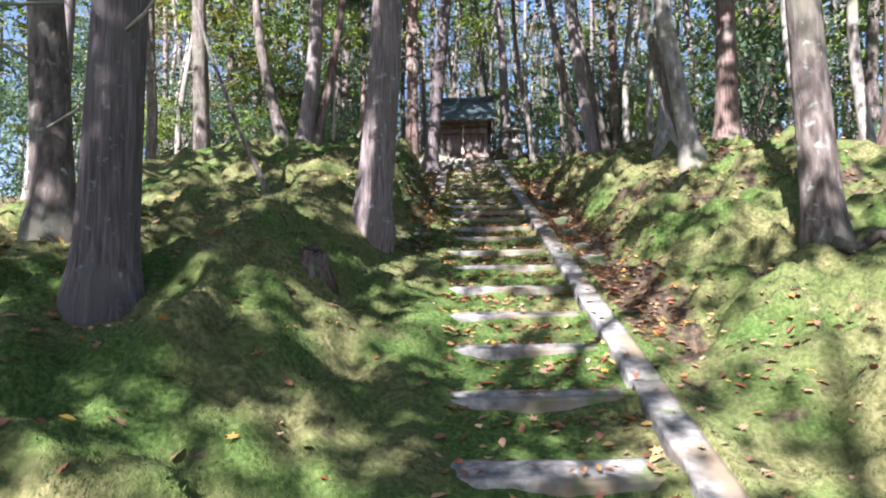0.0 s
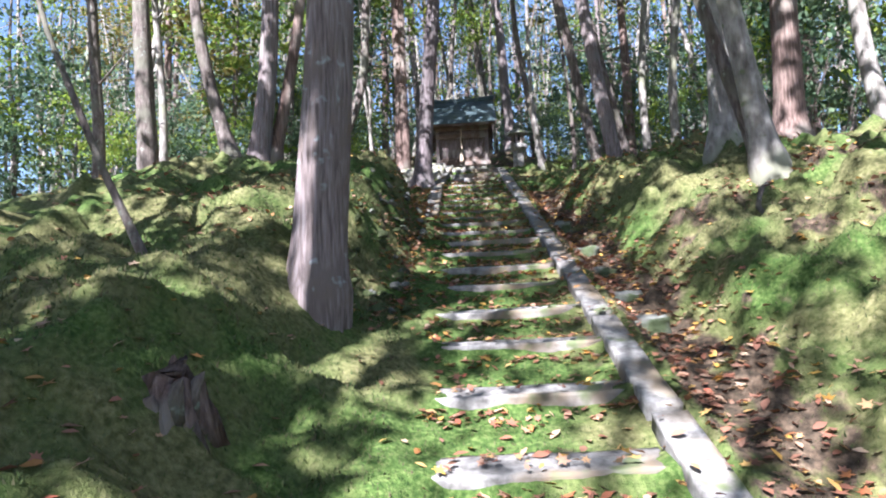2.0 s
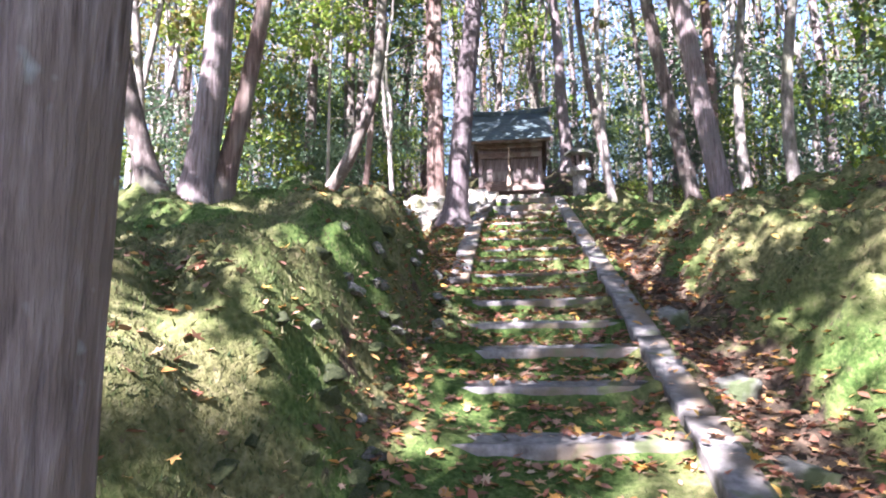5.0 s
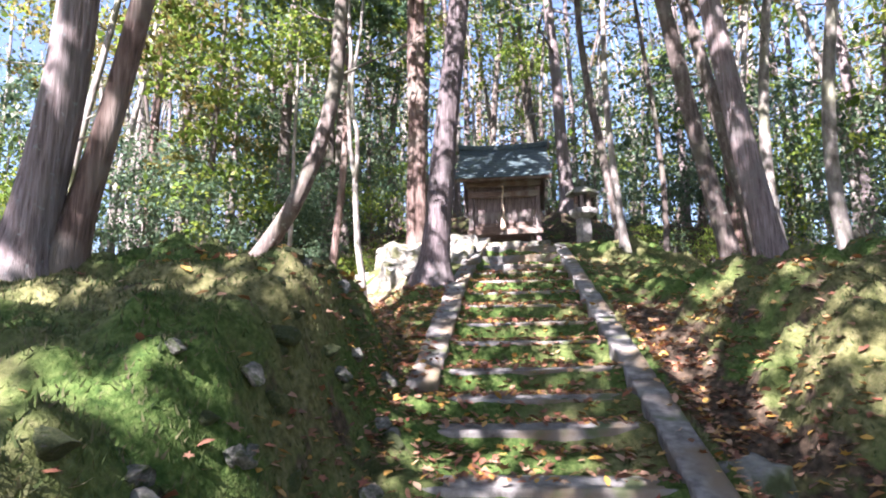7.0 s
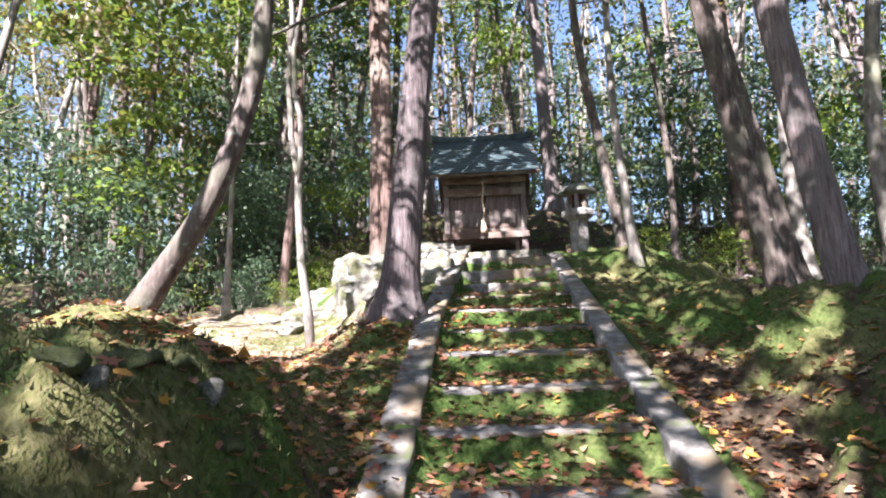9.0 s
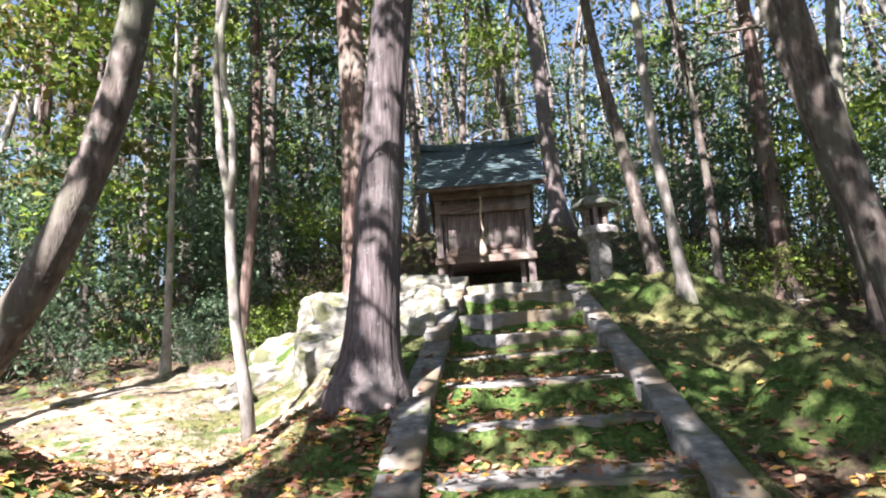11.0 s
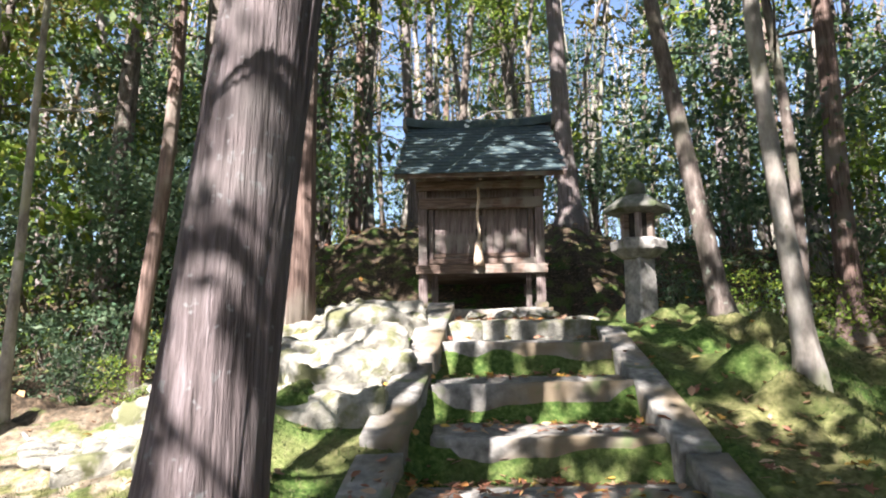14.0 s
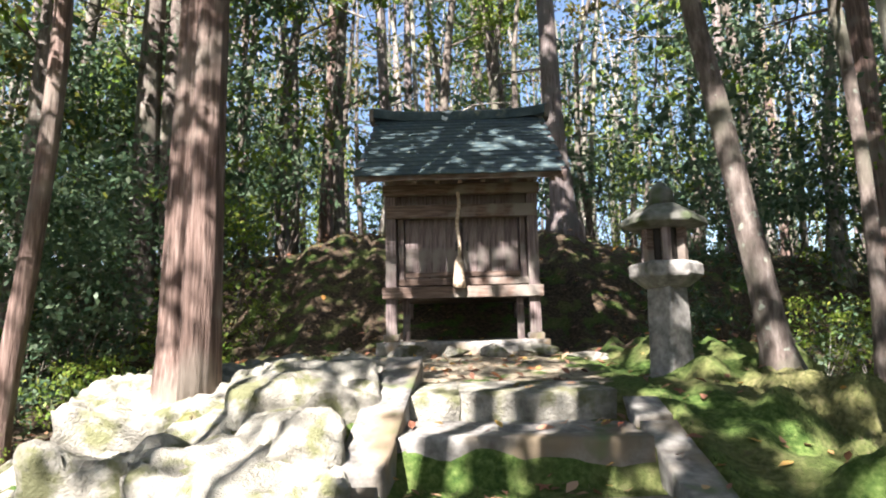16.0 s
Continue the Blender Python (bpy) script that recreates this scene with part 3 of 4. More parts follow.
# ---------------------------------------------------------------- the stone lantern
def prism(sides, profile, turn=0.0, rough=.004, seed=0):
    """Rings of a faceted stone block: (radius, height) from the bottom up."""
    bm = bmesh.new()
    rings = []
    for r, z in profile:
        rings.append([bm.verts.new((r * math.cos(2 * math.pi * (k + .5) / sides + turn), r * math.sin(2 * math.pi * (k + .5) / sides + turn), z)) for k in range(sides)])
    for a, b in zip(rings, rings[1:]):
        for k in range(sides):
            bm.faces.new((a[k], a[(k + 1) % sides], b[(k + 1) % sides], b[k]))
    bm.faces.new(rings[0][::-1])
    bm.faces.new(rings[-1])
    bmesh.ops.bevel(bm, geom=[e for e in bm.edges], offset=.008, segments=1, affect="EDGES")
    for v in bm.verts:
        v.co += rough * noise.noise_vector(v.co * 9 + Vector((seed, 0, 0)))
    return bm


lz = gz(2.05, 18.15) - .06
lantern = thing("stone_lantern", pose(2.05, 18.15, lz, 0, 0, 12), "mossy grey stone lantern with hexagonal cap beside the shrine", "lantern")
part("base", prism(6, [(.22, -.1), (.22, .03), (.17, .06)], seed=1), STONE, lantern, flat=True)
part("shaft", prism(4, [(.152, .02), (.144, .35), (.138, .67)], .35, .006, 2), STONE, lantern, flat=True)
part("tray", prism(6, [(.15, .65), (.235, .715), (.25, .73), (.25, .81), (.21, .83)], .1, .006, 3), STONE, lantern, flat=True)
fire = thing("firebox", pose(0, 0, 0), "", "")
fire.parent = lantern
for k in range(6):
    a = 2 * math.pi * k / 6 + .1
    p = part("pillar", block(.055, .06, .25, bevel=.006), BEAM if k % 2 else WOOD, fire, flat=True)
    p.matrix_local = pose(.13 * math.cos(a), .13 * math.sin(a), .95, 0, 0, math.degrees(a))
# solid core, coloured dark in place of a shaded hollow
part("core", prism(6, [(.115, .84), (.115, 1.07)], .1, 0, 4), SHADE, fire, "near-black solid core standing in for the shaded hollow of the firebox", flat=True)
part("cap", prism(6, [(.2, 1.06), (.305, 1.085), (.295, 1.13), (.16, 1.22), (.1, 1.24)], .1, .01, 5), DARK_ROCK, lantern, "mossy hexagonal stone cap", flat=True)
part("finial", prism(8, [(.085, 1.23), (.1, 1.26), (.085, 1.29), (.09, 1.33), (.06, 1.37), (.02, 1.41)], 0, .006, 6), DARK_ROCK, lantern)


# ---------------------------------------------------------------- stones
def stone(x, y, size, turn=0, seed=1, mat=None, sink=.3, label="mossy pale boulder of the bank", group=""):
    bm = boulder_mesh(seed)
    bmesh.ops.scale(bm, vec=size, verts=bm.verts)
    ob = part("boulder", bm, mat or ROCK)
    ob.matrix_world = pose(x, y, gz(x, y) + size[2] * (.5 - sink) - .04, 4 * math.sin(seed), 3 * math.cos(seed * 2), turn)
    return tagged(ob, label, "boulder", group)


WALL = "stones below the terrace"
for k, (x, y, sx, sy, sz, tn) in enumerate(((-1.95, 17.75, .7, .6, .4, 30), (-2.5, 18.3, .7, .6, .4, -30), (-.62, 15.05, .45, .45, .28, 33), (-2.2, 16.6, .6, .5, .34, 20), (-1.7, 15.7, .5, .45, .28, 50), (-.35, 17.8, .5, .4, .22, 60))):
    stone(x, y, (sx, sy, sz), tn, k + 1, ROCK, .42, "pale mossy stone heaped below the shrine terrace", WALL)
# the fractured ledge of pale rock beside the upper steps: worn slabs in rough tiers
def rock_slab(sx, sy, sz, seed):
    """A block worn round at its edges, with shallow ledges and pits."""
    bm = bmesh.new()
    bmesh.ops.create_cube(bm, size=2)
    bmesh.ops.subdivide_edges(bm, edges=bm.edges, cuts=17, use_grid_fill=True)
    off = Vector((seed * 4.3, seed * 2.9, seed * 1.7))
    for v in bm.verts:
        p = v.co.copy()
        p *= (abs(p.x) ** 14 + abs(p.y) ** 14 + abs(p.z) ** 14) ** (-1 / 14)
        p = Vector((p.x * sx, p.y * sy, p.z * sz)) * .5
        chip = noise.noise(p * 3.4 + off)
        p.z += (.05 * math.floor(chip * 3.5) / 2 if p.z > 0 else 0)
        p += .045 * noise.noise_vector(p * 2.2 + off) + .03 * noise.noise_vector(p * 8 + off) + .014 * noise.noise_vector(p * 21 + off)
        crack = abs(noise.noise(Vector((p.x * 3.1, p.y * 3.1, p.z * 1.2)) + off))
        p.z -= .06 * max(0, 1 - crack / .06) * (1 if p.z > 0 else 0)
        v.co = p
    return bm


ledge = thing("rock_ledge", pose(-1, 16.4, float(bank_z(-1.0, 16.4))), "fractured pale mossy rock ledge beside the upper steps", "rock")
ledge_inverse = ledge.matrix_world.inverted()
ledge_rng = np.random.default_rng(29)
for tier, (yt, x_end) in enumerate(((15.7, -.55), (16.08, -.95), (16.5, -1.25), (16.98, -1.4), (17.45, -.9))):
    x = float(left_kerb_x(yt)) - .13
    while x > x_end:
        w = ledge_rng.uniform(.5, 1.05)
        cx_, cy_ = x - w / 2, yt + ledge_rng.uniform(-.07, .07)
        slab = part("rock_block", rock_slab(w + .1, ledge_rng.uniform(.5, .66), .5, int(ledge_rng.integers(200))), ROCK, ledge)
        slab.matrix_local = ledge_inverse @ pose(cx_, cy_, float(bank_z(cx_, cy_)) - .14 - .18 * max(0, -1.1 - cx_) + ledge_rng.uniform(-.03, .05), ledge_rng.normal(4, 3), ledge_rng.normal(-4, 3), ledge_rng.normal(6, 6))
        x -= w
for k, (x, y, sx, sy, sz, tn) in enumerate(((.15, 19.6, .4, .3, .2, 5), (.55, 19.55, .36, .28, .17, 25), (.95, 19.6, .34, .3, .2, -15), (1.3, 19.55, .42, .3, .18, 10),
                                            (-.35, 19.4, .3, .28, .17, 40), (1.75, 19.5, .5, .36, .14, -20), (-.15, 19.1, .22, .2, .12, 10))):
    stone(x, y, (sx, sy, sz), tn, k + 30, ROCK, .12, "small weathered stone at the foot of the plinth", "stones before the plinth")
for k, (x, y, sx, sy, sz, tn) in enumerate(((1.52, 6.5, .3, .3, .3, 0), (1.55, 7.15, .34, .3, .32, 20), (1.58, 8.0, .3, .28, .26, -15), (1.6, 8.9, .36, .24, .22, 8),
                                            (1.55, 9.9, .26, .22, .2, 80))):
    ob = part("flat_stone", block(sx - .02, sy * .85, .16, bevel=0, cuts=6, rough=.05, seed=50 + k), DARK_ROCK)
    ob.matrix_world = pose(x, y, gz(x, y) - .01, 5, 3 * math.sin(k), tn * .3)
    tagged(ob, "flat dark grey stone lying in the leafy gully", "stone", "stones in the gully")
rubble = []
for k in range(6):
    bm = boulder_mesh(90 + k, 3)
    me = bpy.data.meshes.new("cobble")
    bm.to_mesh(me)
    bm.free()
    me.materials.append(MOSSY if k % 3 else DARK_ROCK)
    me.polygons.foreach_set("use_smooth", [True] * len(me.polygons))
    rubble.append(me)
rub_rng = np.random.default_rng(17)
for k in range(75):
    y = rub_rng.uniform(6.8, 10.8)
    x = -rub_rng.uniform(.2, .62) if k % 5 else -rub_rng.uniform(.1, .3)
    ob = new("cobble", rubble[k % 6])
    s = rub_rng.uniform(.07, .15)
    ob.matrix_world = pose(x, y, gz(x, y) + s * .06, rub_rng.uniform(-25, 25), rub_rng.uniform(-25, 25), rub_rng.uniform(0, 360)) @ Matrix.Diagonal((s * 1.2, s, s * .8, 1))
    tagged(ob, "mossy cobble bedded in the flank of the bank", "stone", "rubble of the bank")
for k, (x, y, sx, sy, sz, tn) in enumerate(((-.4, 6.85, .3, .34, .26, 15),
                                            (1.95, 15.0, .34, .3, .26, 5), (2.4, 15.4, .3, .3, .2, 25))):
    stone(x, y, (sx, sy, sz), tn, k + 70, MOSSY, .6, "moss-covered stone in the flank of the bank", "stones in the bank")
# ---------------------------------------------------------------- trees
def trunk_path(height, lean, bend, seed, n):
    pts = []
    for i in range(n):
        u = i / (n - 1)
        z = -.6 + (height + .6) * u ** 1.35
        wob = .05 * height / 12
        pts.append((lean[0] * z + bend[0] * math.sin(math.pi * min(z / max(bend[2], .1), 1.6)) + wob * noise.noise(Vector((z * .35, seed, 0))),
                    lean[1] * z + bend[1] * math.sin(math.pi * min(z / max(bend[2], .1), 1.6)) + wob * noise.noise(Vector((z * .35, seed, 9))), z))
    return pts


def branch(parent, start, direction, ln, r, seed, mat, twigs=2):
    pts, p, d = [], Vector(start), Vector(direction).normalized()
    for i in range(7):
        pts.append(p.copy())
        d = (d + .22 * noise.noise_vector(Vector((seed * 3.7, i * .9, 1.3))) + Vector((0, 0, .02))).normalized()
        p = p + d * ln / 6
    v, f = tube(pts, [r * (1 - .82 * i / 6) for i in range(7)], 6)
    for k in range(twigs):
        q = pts[3 + k]
        d2 = (Vector(direction).normalized() + .9 * noise.noise_vector(Vector((seed, k * 2.2, 4.4)))).normalized()
        v2, f2 = tube([q, q + d2 * ln * .22, q + d2 * ln * .42 + Vector((0, 0, .04))], [r * .4, r * .28, r * .08], 5)
        f += [tuple(i + len(v) for i in face) for face in f2]
        v += v2
    return mesh_object("branch", v, f, mat, parent)


def crown(parent, mesh, at, scale=1.0, turn=0.0):
    c = new("crown", mesh)
    c.parent = parent
    c.matrix_local = pose(*at, 0, 0, turn) @ Matrix.Diagonal((scale, scale, scale, 1))
    return c


rng = np.random.default_rng(11)


def crown_mesh(n, clumps, size, lo, hi, leaf, mat, clump=.5):
    return leaf_mesh("crown", crown_points(rng, n, clumps, size, lo, hi, clump), rng.uniform(.6, 1.3, n) * leaf, mat, rng, .7)


HIGH = [crown_mesh(1700, 26, 2.5, -2.2, 3.4, .23, m, .36) for m in (LEAF, LEAF, AUTUMN_LEAF)]
THIN = [crown_mesh(1000, 20, 2.2, -2.4, 3.0, .2, m, .34) for m in (LEAF, BRIGHT_LEAF, AUTUMN_LEAF)]
LOW = [crown_mesh(1500, 24, 1.3, .2, 3.6, .12, m, .34) for m in (LEAF, BRIGHT_LEAF, LEAF, LEAF)]
SHRUB = [crown_mesh(700, 14, .5, .15, 1.1, .06, m, .17) for m in (BRIGHT_LEAF, LEAF)]


def tree(x, y, dia, label, mat, lean=(0, 0), height=13.0, bend=(0, 0, 6.0), flare=1.6, seed=1, seg=26, rings=46, ridges=.11,
         crowns=((9.5, 1.0, 0),), branches=4, low=3.0, group="", ridge_n=14):
    t = thing("tree", pose(x, y, gz(x, y)), label, "tree", group)
    pts = trunk_path(height, lean, bend, seed, rings)
    radii = [dia / 2 * ((1 - .72 * max(p[2], 0) / height) + (flare - 1) * math.exp(-max(p[2], 0) / .16) + .12 * math.exp(-max(p[2], 0) / .8)) for p in pts]
    v, f = tube(pts, radii, seg, ridges, ridge_n, seed)
    mesh_object("trunk", v, f, mat, t)
    for k in range(branches):
        z = low + (height * .75 - low) * (k + .5) / max(branches, 1)
        i = min(range(len(pts)), key=lambda j: abs(pts[j][2] - z))
        a = seed * 2.1 + k * 2.4
        branch(t, pts[i], (math.cos(a), math.sin(a), .25 + .3 * math.sin(k * 3 + seed)), 1.0 + .5 * math.sin(k + seed), dia * .09 + .006, seed + k * 7, mat)
    for z, sc, kind, *off in crowns:
        i = min(range(len(pts)), key=lambda j: abs(pts[j][2] - z))
        dx, dy = off or (0, 0)
        crown(t, (HIGH + THIN)[kind], (pts[i][0] + dx, pts[i][1] + dy, pts[i][2]), sc, seed * 47 + 31 * dx)
    return t


# cedars and others close to the walk
# many offset crowns are added above the view, only to shade trunks and banks
tree(-.69, 6.2, .335, "tall straight cedar with grey lichened furrowed bark beside the steps", LICHEN_CEDAR, (.07, 0), 15, seed=1, flare=1.32, seg=72, rings=90, ridges=.085, ridge_n=34, crowns=((9, 1.2, 0), (8.4, .7, 1, -.1, 1.3), (12, 1.2, 3)), branches=2, low=8)
tree(-1.84, 3.45, .30, "cedar trunk with brown-grey bark on the mossy bank", DARKENED_CEDAR, (.045, 0), 14, seed=2, flare=1.35, seg=60, rings=80, ridges=.085, ridge_n=30, crowns=((10, 1.0, 1), (9.2, .8, 1, 1.6, -.2), (8.2, .8, 0, 1.2, 0), (7.5, .6, 0, -1.5, 0)), branches=3, low=2.6)
tree(-2.66, 4.3, .26, "dark leaning trunk on the mossy bank", PINE, (-.1, .03), 12, seed=3, seg=30, crowns=((9, 1.0, 3), (7.4, .75, 1, -.4, .1), (5.4, .75, 0, -.5, 0), (5.8, .8, 1, -1.7, .2)), branches=5, low=2)
tree(2.85, 4.6, .25, "dark pine trunk with spreading roots on the bank", PINE, (-.045, 0), 14, seed=4, flare=1.45, seg=40, rings=70, crowns=((10, 1.0, 0),), branches=2, low=6)
tree(3.2, 7.9, .22, "pale sunlit trunk on the mossy mound", PALE, (-.085, .02), 12, bend=(-.15, 0, 5), seed=5, flare=1.7, crowns=((9, 1.0, 4),), branches=2, low=5)
tree(3.34, 9.1, .24, "broad pale trunk with wide root flare on the mound", PALE, (-.01, .02), 13, seed=25, flare=1.9, seg=36, rings=56, ridges=.09, ridge_n=16, crowns=((10, 1.0, 4),), branches=2, low=6)
tree(3.28, 8.2, .14, "slim dark trunk beside a pale one", PINE, (-.17, .02), 11, bend=(-.2, 0, 5), seed=6, crowns=((9, .8, 3),), branches=3, low=4)
tree(4.7, 10.2, .34, "reddish cedar on the mound", RED_CEDAR, (.03, 0), 14, seed=7, crowns=((10.5, 1.0, 1),), branches=2, low=6)
tree(3.42, 13.7, .27, "sunlit grey-brown trunk on the slope", CEDAR, (-.11, .02), 14, bend=(-.1, 0, 6), seed=8, flare=1.35, seg=44, rings=60, ridges=.08, ridge_n=24, crowns=((10.5, 1.0, 0),), branches=2, low=6)
tree(3.3, 14.5, .22, "dark trunk leaning beside a larger one", PINE, (-.17, .02), 13, seed=9, crowns=((10, 1.0, 1),), branches=4, low=3.4)
tree(-.3, 14.1, .3, "straight cedar with grey-violet bark at the edge of the upper steps", DARKENED_CEDAR, (.105, .03), 15, seed=10, flare=1.75, seg=72, rings=90, ridges=.08, ridge_n=34, crowns=((9.0, 1.1, 0, -1.6, -.4), (10.2, 1.2, 1, -.9, 1.6), (8.6, 1.1, 3, .9, -1.9), (12.5, 1.2, 0)), branches=1, low=9)
terrace_cedar = tree(-.88, 17.15, .27, "reddish cedar with peeling bark beside the shrine terrace", RED_CEDAR, (.002, .02), 15, seed=11, flare=1.12, seg=72, rings=80, ridges=.15, ridge_n=18, crowns=((8.6, 1.2, 1, .4, .6), (6.1, .65, 0, -1.5, .1), (9.5, 1.2, 0, -1.8, .3), (13, 1.2, 0)), branches=2, low=7)
tree(-3.1, 17.2, .085, "thin pale sapling trunk in the hollow", PALE, (.03, 0), 6, seed=12, seg=12, rings=24, ridges=.05, crowns=((5, .6, 4),), branches=4, low=2)
tree(-2.3, 10.2, .25, "grey trunk of a clump on the bank", CEDAR, (.05, .03), 13, bend=(.08, 0, 5), seed=13, seg=40, rings=60, crowns=((8.6, .6, 3, .2, .2), (5.2, .5, 0, .4, -.2), (6.2, .9, 1, 2.6, -.3)), branches=3, low=4)
tree(-2.6, 10.05, .16, "dark curved trunk of a clump on the bank", PINE, (-.08, 0), 10, bend=(-.25, 0, 4), seed=14, crowns=((6.6, .5, 4, -.8, 0),), branches=4, low=2.4)
tree(-2.12, 10.35, .16, "orange-brown leaning trunk of a clump on the bank", RED_CEDAR, (.17, .05), 8, bend=(.05, 0, 3), seed=15, crowns=((6, .5, 4, -.2, .4),), branches=3, low=2)
cx, cy = -2.05, 13.0
bent = thing("tree", pose(cx, cy, gz(cx, cy)), "curved leaning trunk with pale lichen on its foot", "tree")
pts = [(-.12, 0, -.2), (0, 0, 0), (.13, 0, .2), (.27, 0, .4), (.4, .01, .6), (.52, .02, .85), (.66, .03, 1.2), (.78, .04, 1.6), (.86, .05, 2.05), (.9, .05, 2.7), (.94, .06, 3.6), (1.05, .1, 4.8), (1.3, .1, 6.3), (1.5, .1, 8.0)]
v, f = tube(pts, [.15, .115, .095, .088, .085, .082, .08, .078, .076, .07, .065, .055, .04, .015], 24, .1, 12, 16)
mesh_object("trunk", v, f, PINE, bent)
for k in range(4):
    branch(bent, pts[8 + k], (math.cos(k * 2.4), math.sin(k * 2.4), .4), 1.1, .018, 160 + k, PINE)
crown(bent, THIN[0], (1.2, .1, 7), .9, 70)
# second crown added out of view, to shade the terrace cedar
crown(bent, HIGH[0], (-.5, .2, 5.8), .45, 20)
tree(2.3, 15.9, .105, "slim lichen-pale trunk on the low bank", PALE, (-.03, .02), 9, bend=(-.06, 0, 4), seed=17, seg=18, crowns=((7, .9, 4),), branches=3, low=2.6)
tree(2.68, 17.9, .165, "dark lichen-spotted trunk beside the stone lantern", PINE, (-.11, .02), 11, bend=(-.12, 0, 5), seed=18, crowns=((8.5, .9, 0),), branches=3, low=3.2)
tree(4.55, 16.7, .25, "leaning dark trunk on the low ground", PINE, (-.19, .02), 12, seed=19, crowns=((9, 1.0, 1),), branches=5, low=2.6)
tree(3.46, 18.1, .11, "slim dark trunk among the low shrubs", PINE, (-.04, 0), 9, bend=(.08, 0, 4), seed=26, seg=18, crowns=((7, .8, 3),), branches=5, low=2.4)
tree(-7.9, 22.5, .3, "dark trunk at the far side of the hollow", PINE, (.02, 0), 12, seed=27, crowns=((8, 1.1, 4), (5.2, .8, 5, 1.0, -.6)), branches=5, low=2.2)
tree(-6.4, 20.8, .2, "young tree with yellowing sunlit leaves", PINE, (.05, 0), 9, seed=28, seg=16, crowns=((3.6, .9, 4), (5.0, .9, 5, -.8, .3), (6.6, .9, 4)), branches=6, low=1.8)
tree(-2.62, 18.15, .15, "reddish-brown trunk at the edge of the hollow", RED_CEDAR, (.06, 0), 12, bend=(.12, 0, 5), seed=29, seg=30, rings=50, ridges=.1, ridge_n=16, crowns=((9, 1.0, 0), (5.0, .4, 4, -.9, .5), (3.9, .32, 3, .1, -.5), (5.6, .5, 3, -.4, -.3)), branches=4, low=2.6)
tree(2.55, 24.4, .38, "tall cedar behind the shrine", CEDAR, (-.05, 0), 15, seed=20, crowns=((11, 1.0, 2),), branches=5, low=4)
tree(-4.9, 12.6, .34, "dark trunk standing in the wood", PINE, (-.03, 0), 13, seed=21, crowns=((11, .95, 0),), branches=4, low=3)
tree(-4.9, 21.5, .36, "dark trunk in the shade of the hollow", PINE, (.05, 0), 12, seed=22, crowns=((8, 1.1, 3),), branches=5, low=2.4)
tree(-4.0, 22.8, .4, "dark trunk at the back of the hollow", PINE, (.02, 0), 13, seed=23, crowns=((8, 1.1, 0),), branches=5, low=3)

# the second stem grown together with the terrace cedar
seam = [(.1 + .006 * q, -.09, -.2 + .8 * q) for q in range(12)]
v, f = tube(seam, [.085 - .003 * q + .03 * math.exp(-q * .9) for q in range(12)], 40, .13, 16, 21)
mesh_object("second_stem", v, f, RED_CEDAR, terrace_cedar)
# forked sapling
fx, fy = -1.2, 14.55
fork = thing("tree", pose(fx, fy, gz(fx, fy)), "slender forked sapling with smooth pale bark", "tree")
for k, pts in enumerate(([(0, 0, -.1), (-.02, 0, .3), (-.09, 0, .8), (-.12, 0, 1.35), (-.13, .02, 1.7), (-.2, .02, 2.1), (-.23, .03, 2.7), (-.2, .05, 3.4), (-.26, .06, 4.6), (-.2, .1, 6)],
                         [(-.125, .01, 1.6), (-.1, 0, 1.9), (-.1, 0, 2.3), (-.16, .0, 2.55), (-.17, -.02, 3.0), (-.05, -.04, 3.7), (.05, -.05, 5)])):
    r = [.055, .045, .04, .038, .037, .03, .028, .025, .02, .012] if k == 0 else [.03, .029, .027, .027, .025, .02, .012]
    v, f = tube(pts, r, 14, .06, 8, k)
    mesh_object("trunk" if k == 0 else "stem", v, f, PALE, fork)
crown(fork, THIN[1], (-.1, .1, 5.6), .38, 30)

# leaning stick and old stump on the bank
sx, sy = -1.5, 5.6
v, f = tube([(.02, 0, -.1), (-.05, 0, .15), (-.15, 0, .38), (-.27, .02, .62), (-.42, .03, 1.0), (-.62, .05, 1.5), (-.8, .1, 2.1), (-.86, .15, 2.8)], [.05, .03, .024, .022, .02, .016, .012, .006], 10, .12, 8, 3)
tagged(mesh_object("sapling_stem", v, f, PINE), "thin dark bare stem leaning out of the moss", "sapling").location = (sx, sy, gz(sx, sy))
v, f = tube([(0, 0, -.2), (0, 0, 0), (.01, 0, .08), (.02, .01, .15), (.03, .02, .2), (.03, .02, .14)], [.17, .13, .105, .09, .075, .03], 26, .55, 22, 7)
v = [p + Vector((0, 0, .16 * max(0, noise.noise(p * 11)) + .05 * noise.noise(p * 30))) if p.z > .1 else p for p in v]
stump = thing("stump", pose(-.98, 4.62, gz(-.98, 4.62) - .12), "rotten jagged tree stump with splintered wood in the moss", "stump")
stump.scale = (1.05, 1.0, .78)
mesh_object("base", v, f, RED_CEDAR, stump)
for k, (a, h, r) in enumerate(((.3, .2, .05), (1.1, .15, .045), (2.0, .23, .055), (3.0, .13, .05), (3.9, .17, .06), (4.7, .12, .05), (5.5, .19, .045))):
    sx_, sy_ = .085 * math.cos(a), .085 * math.sin(a)
    v, f = tube([(sx_, sy_, -.05), (sx_ * 1.15, sy_ * 1.15, h * .45), (sx_ * 1.5, sy_ * 1.4, h * .8), (sx_ * 1.55 + .02, sy_ * 1.5, h)], [r, r * .8, r * .5, r * .08], 8, .35, 9, k + 4)
    mesh_object("splinter", v, f, RED_CEDAR if k % 3 else PINE, stump)
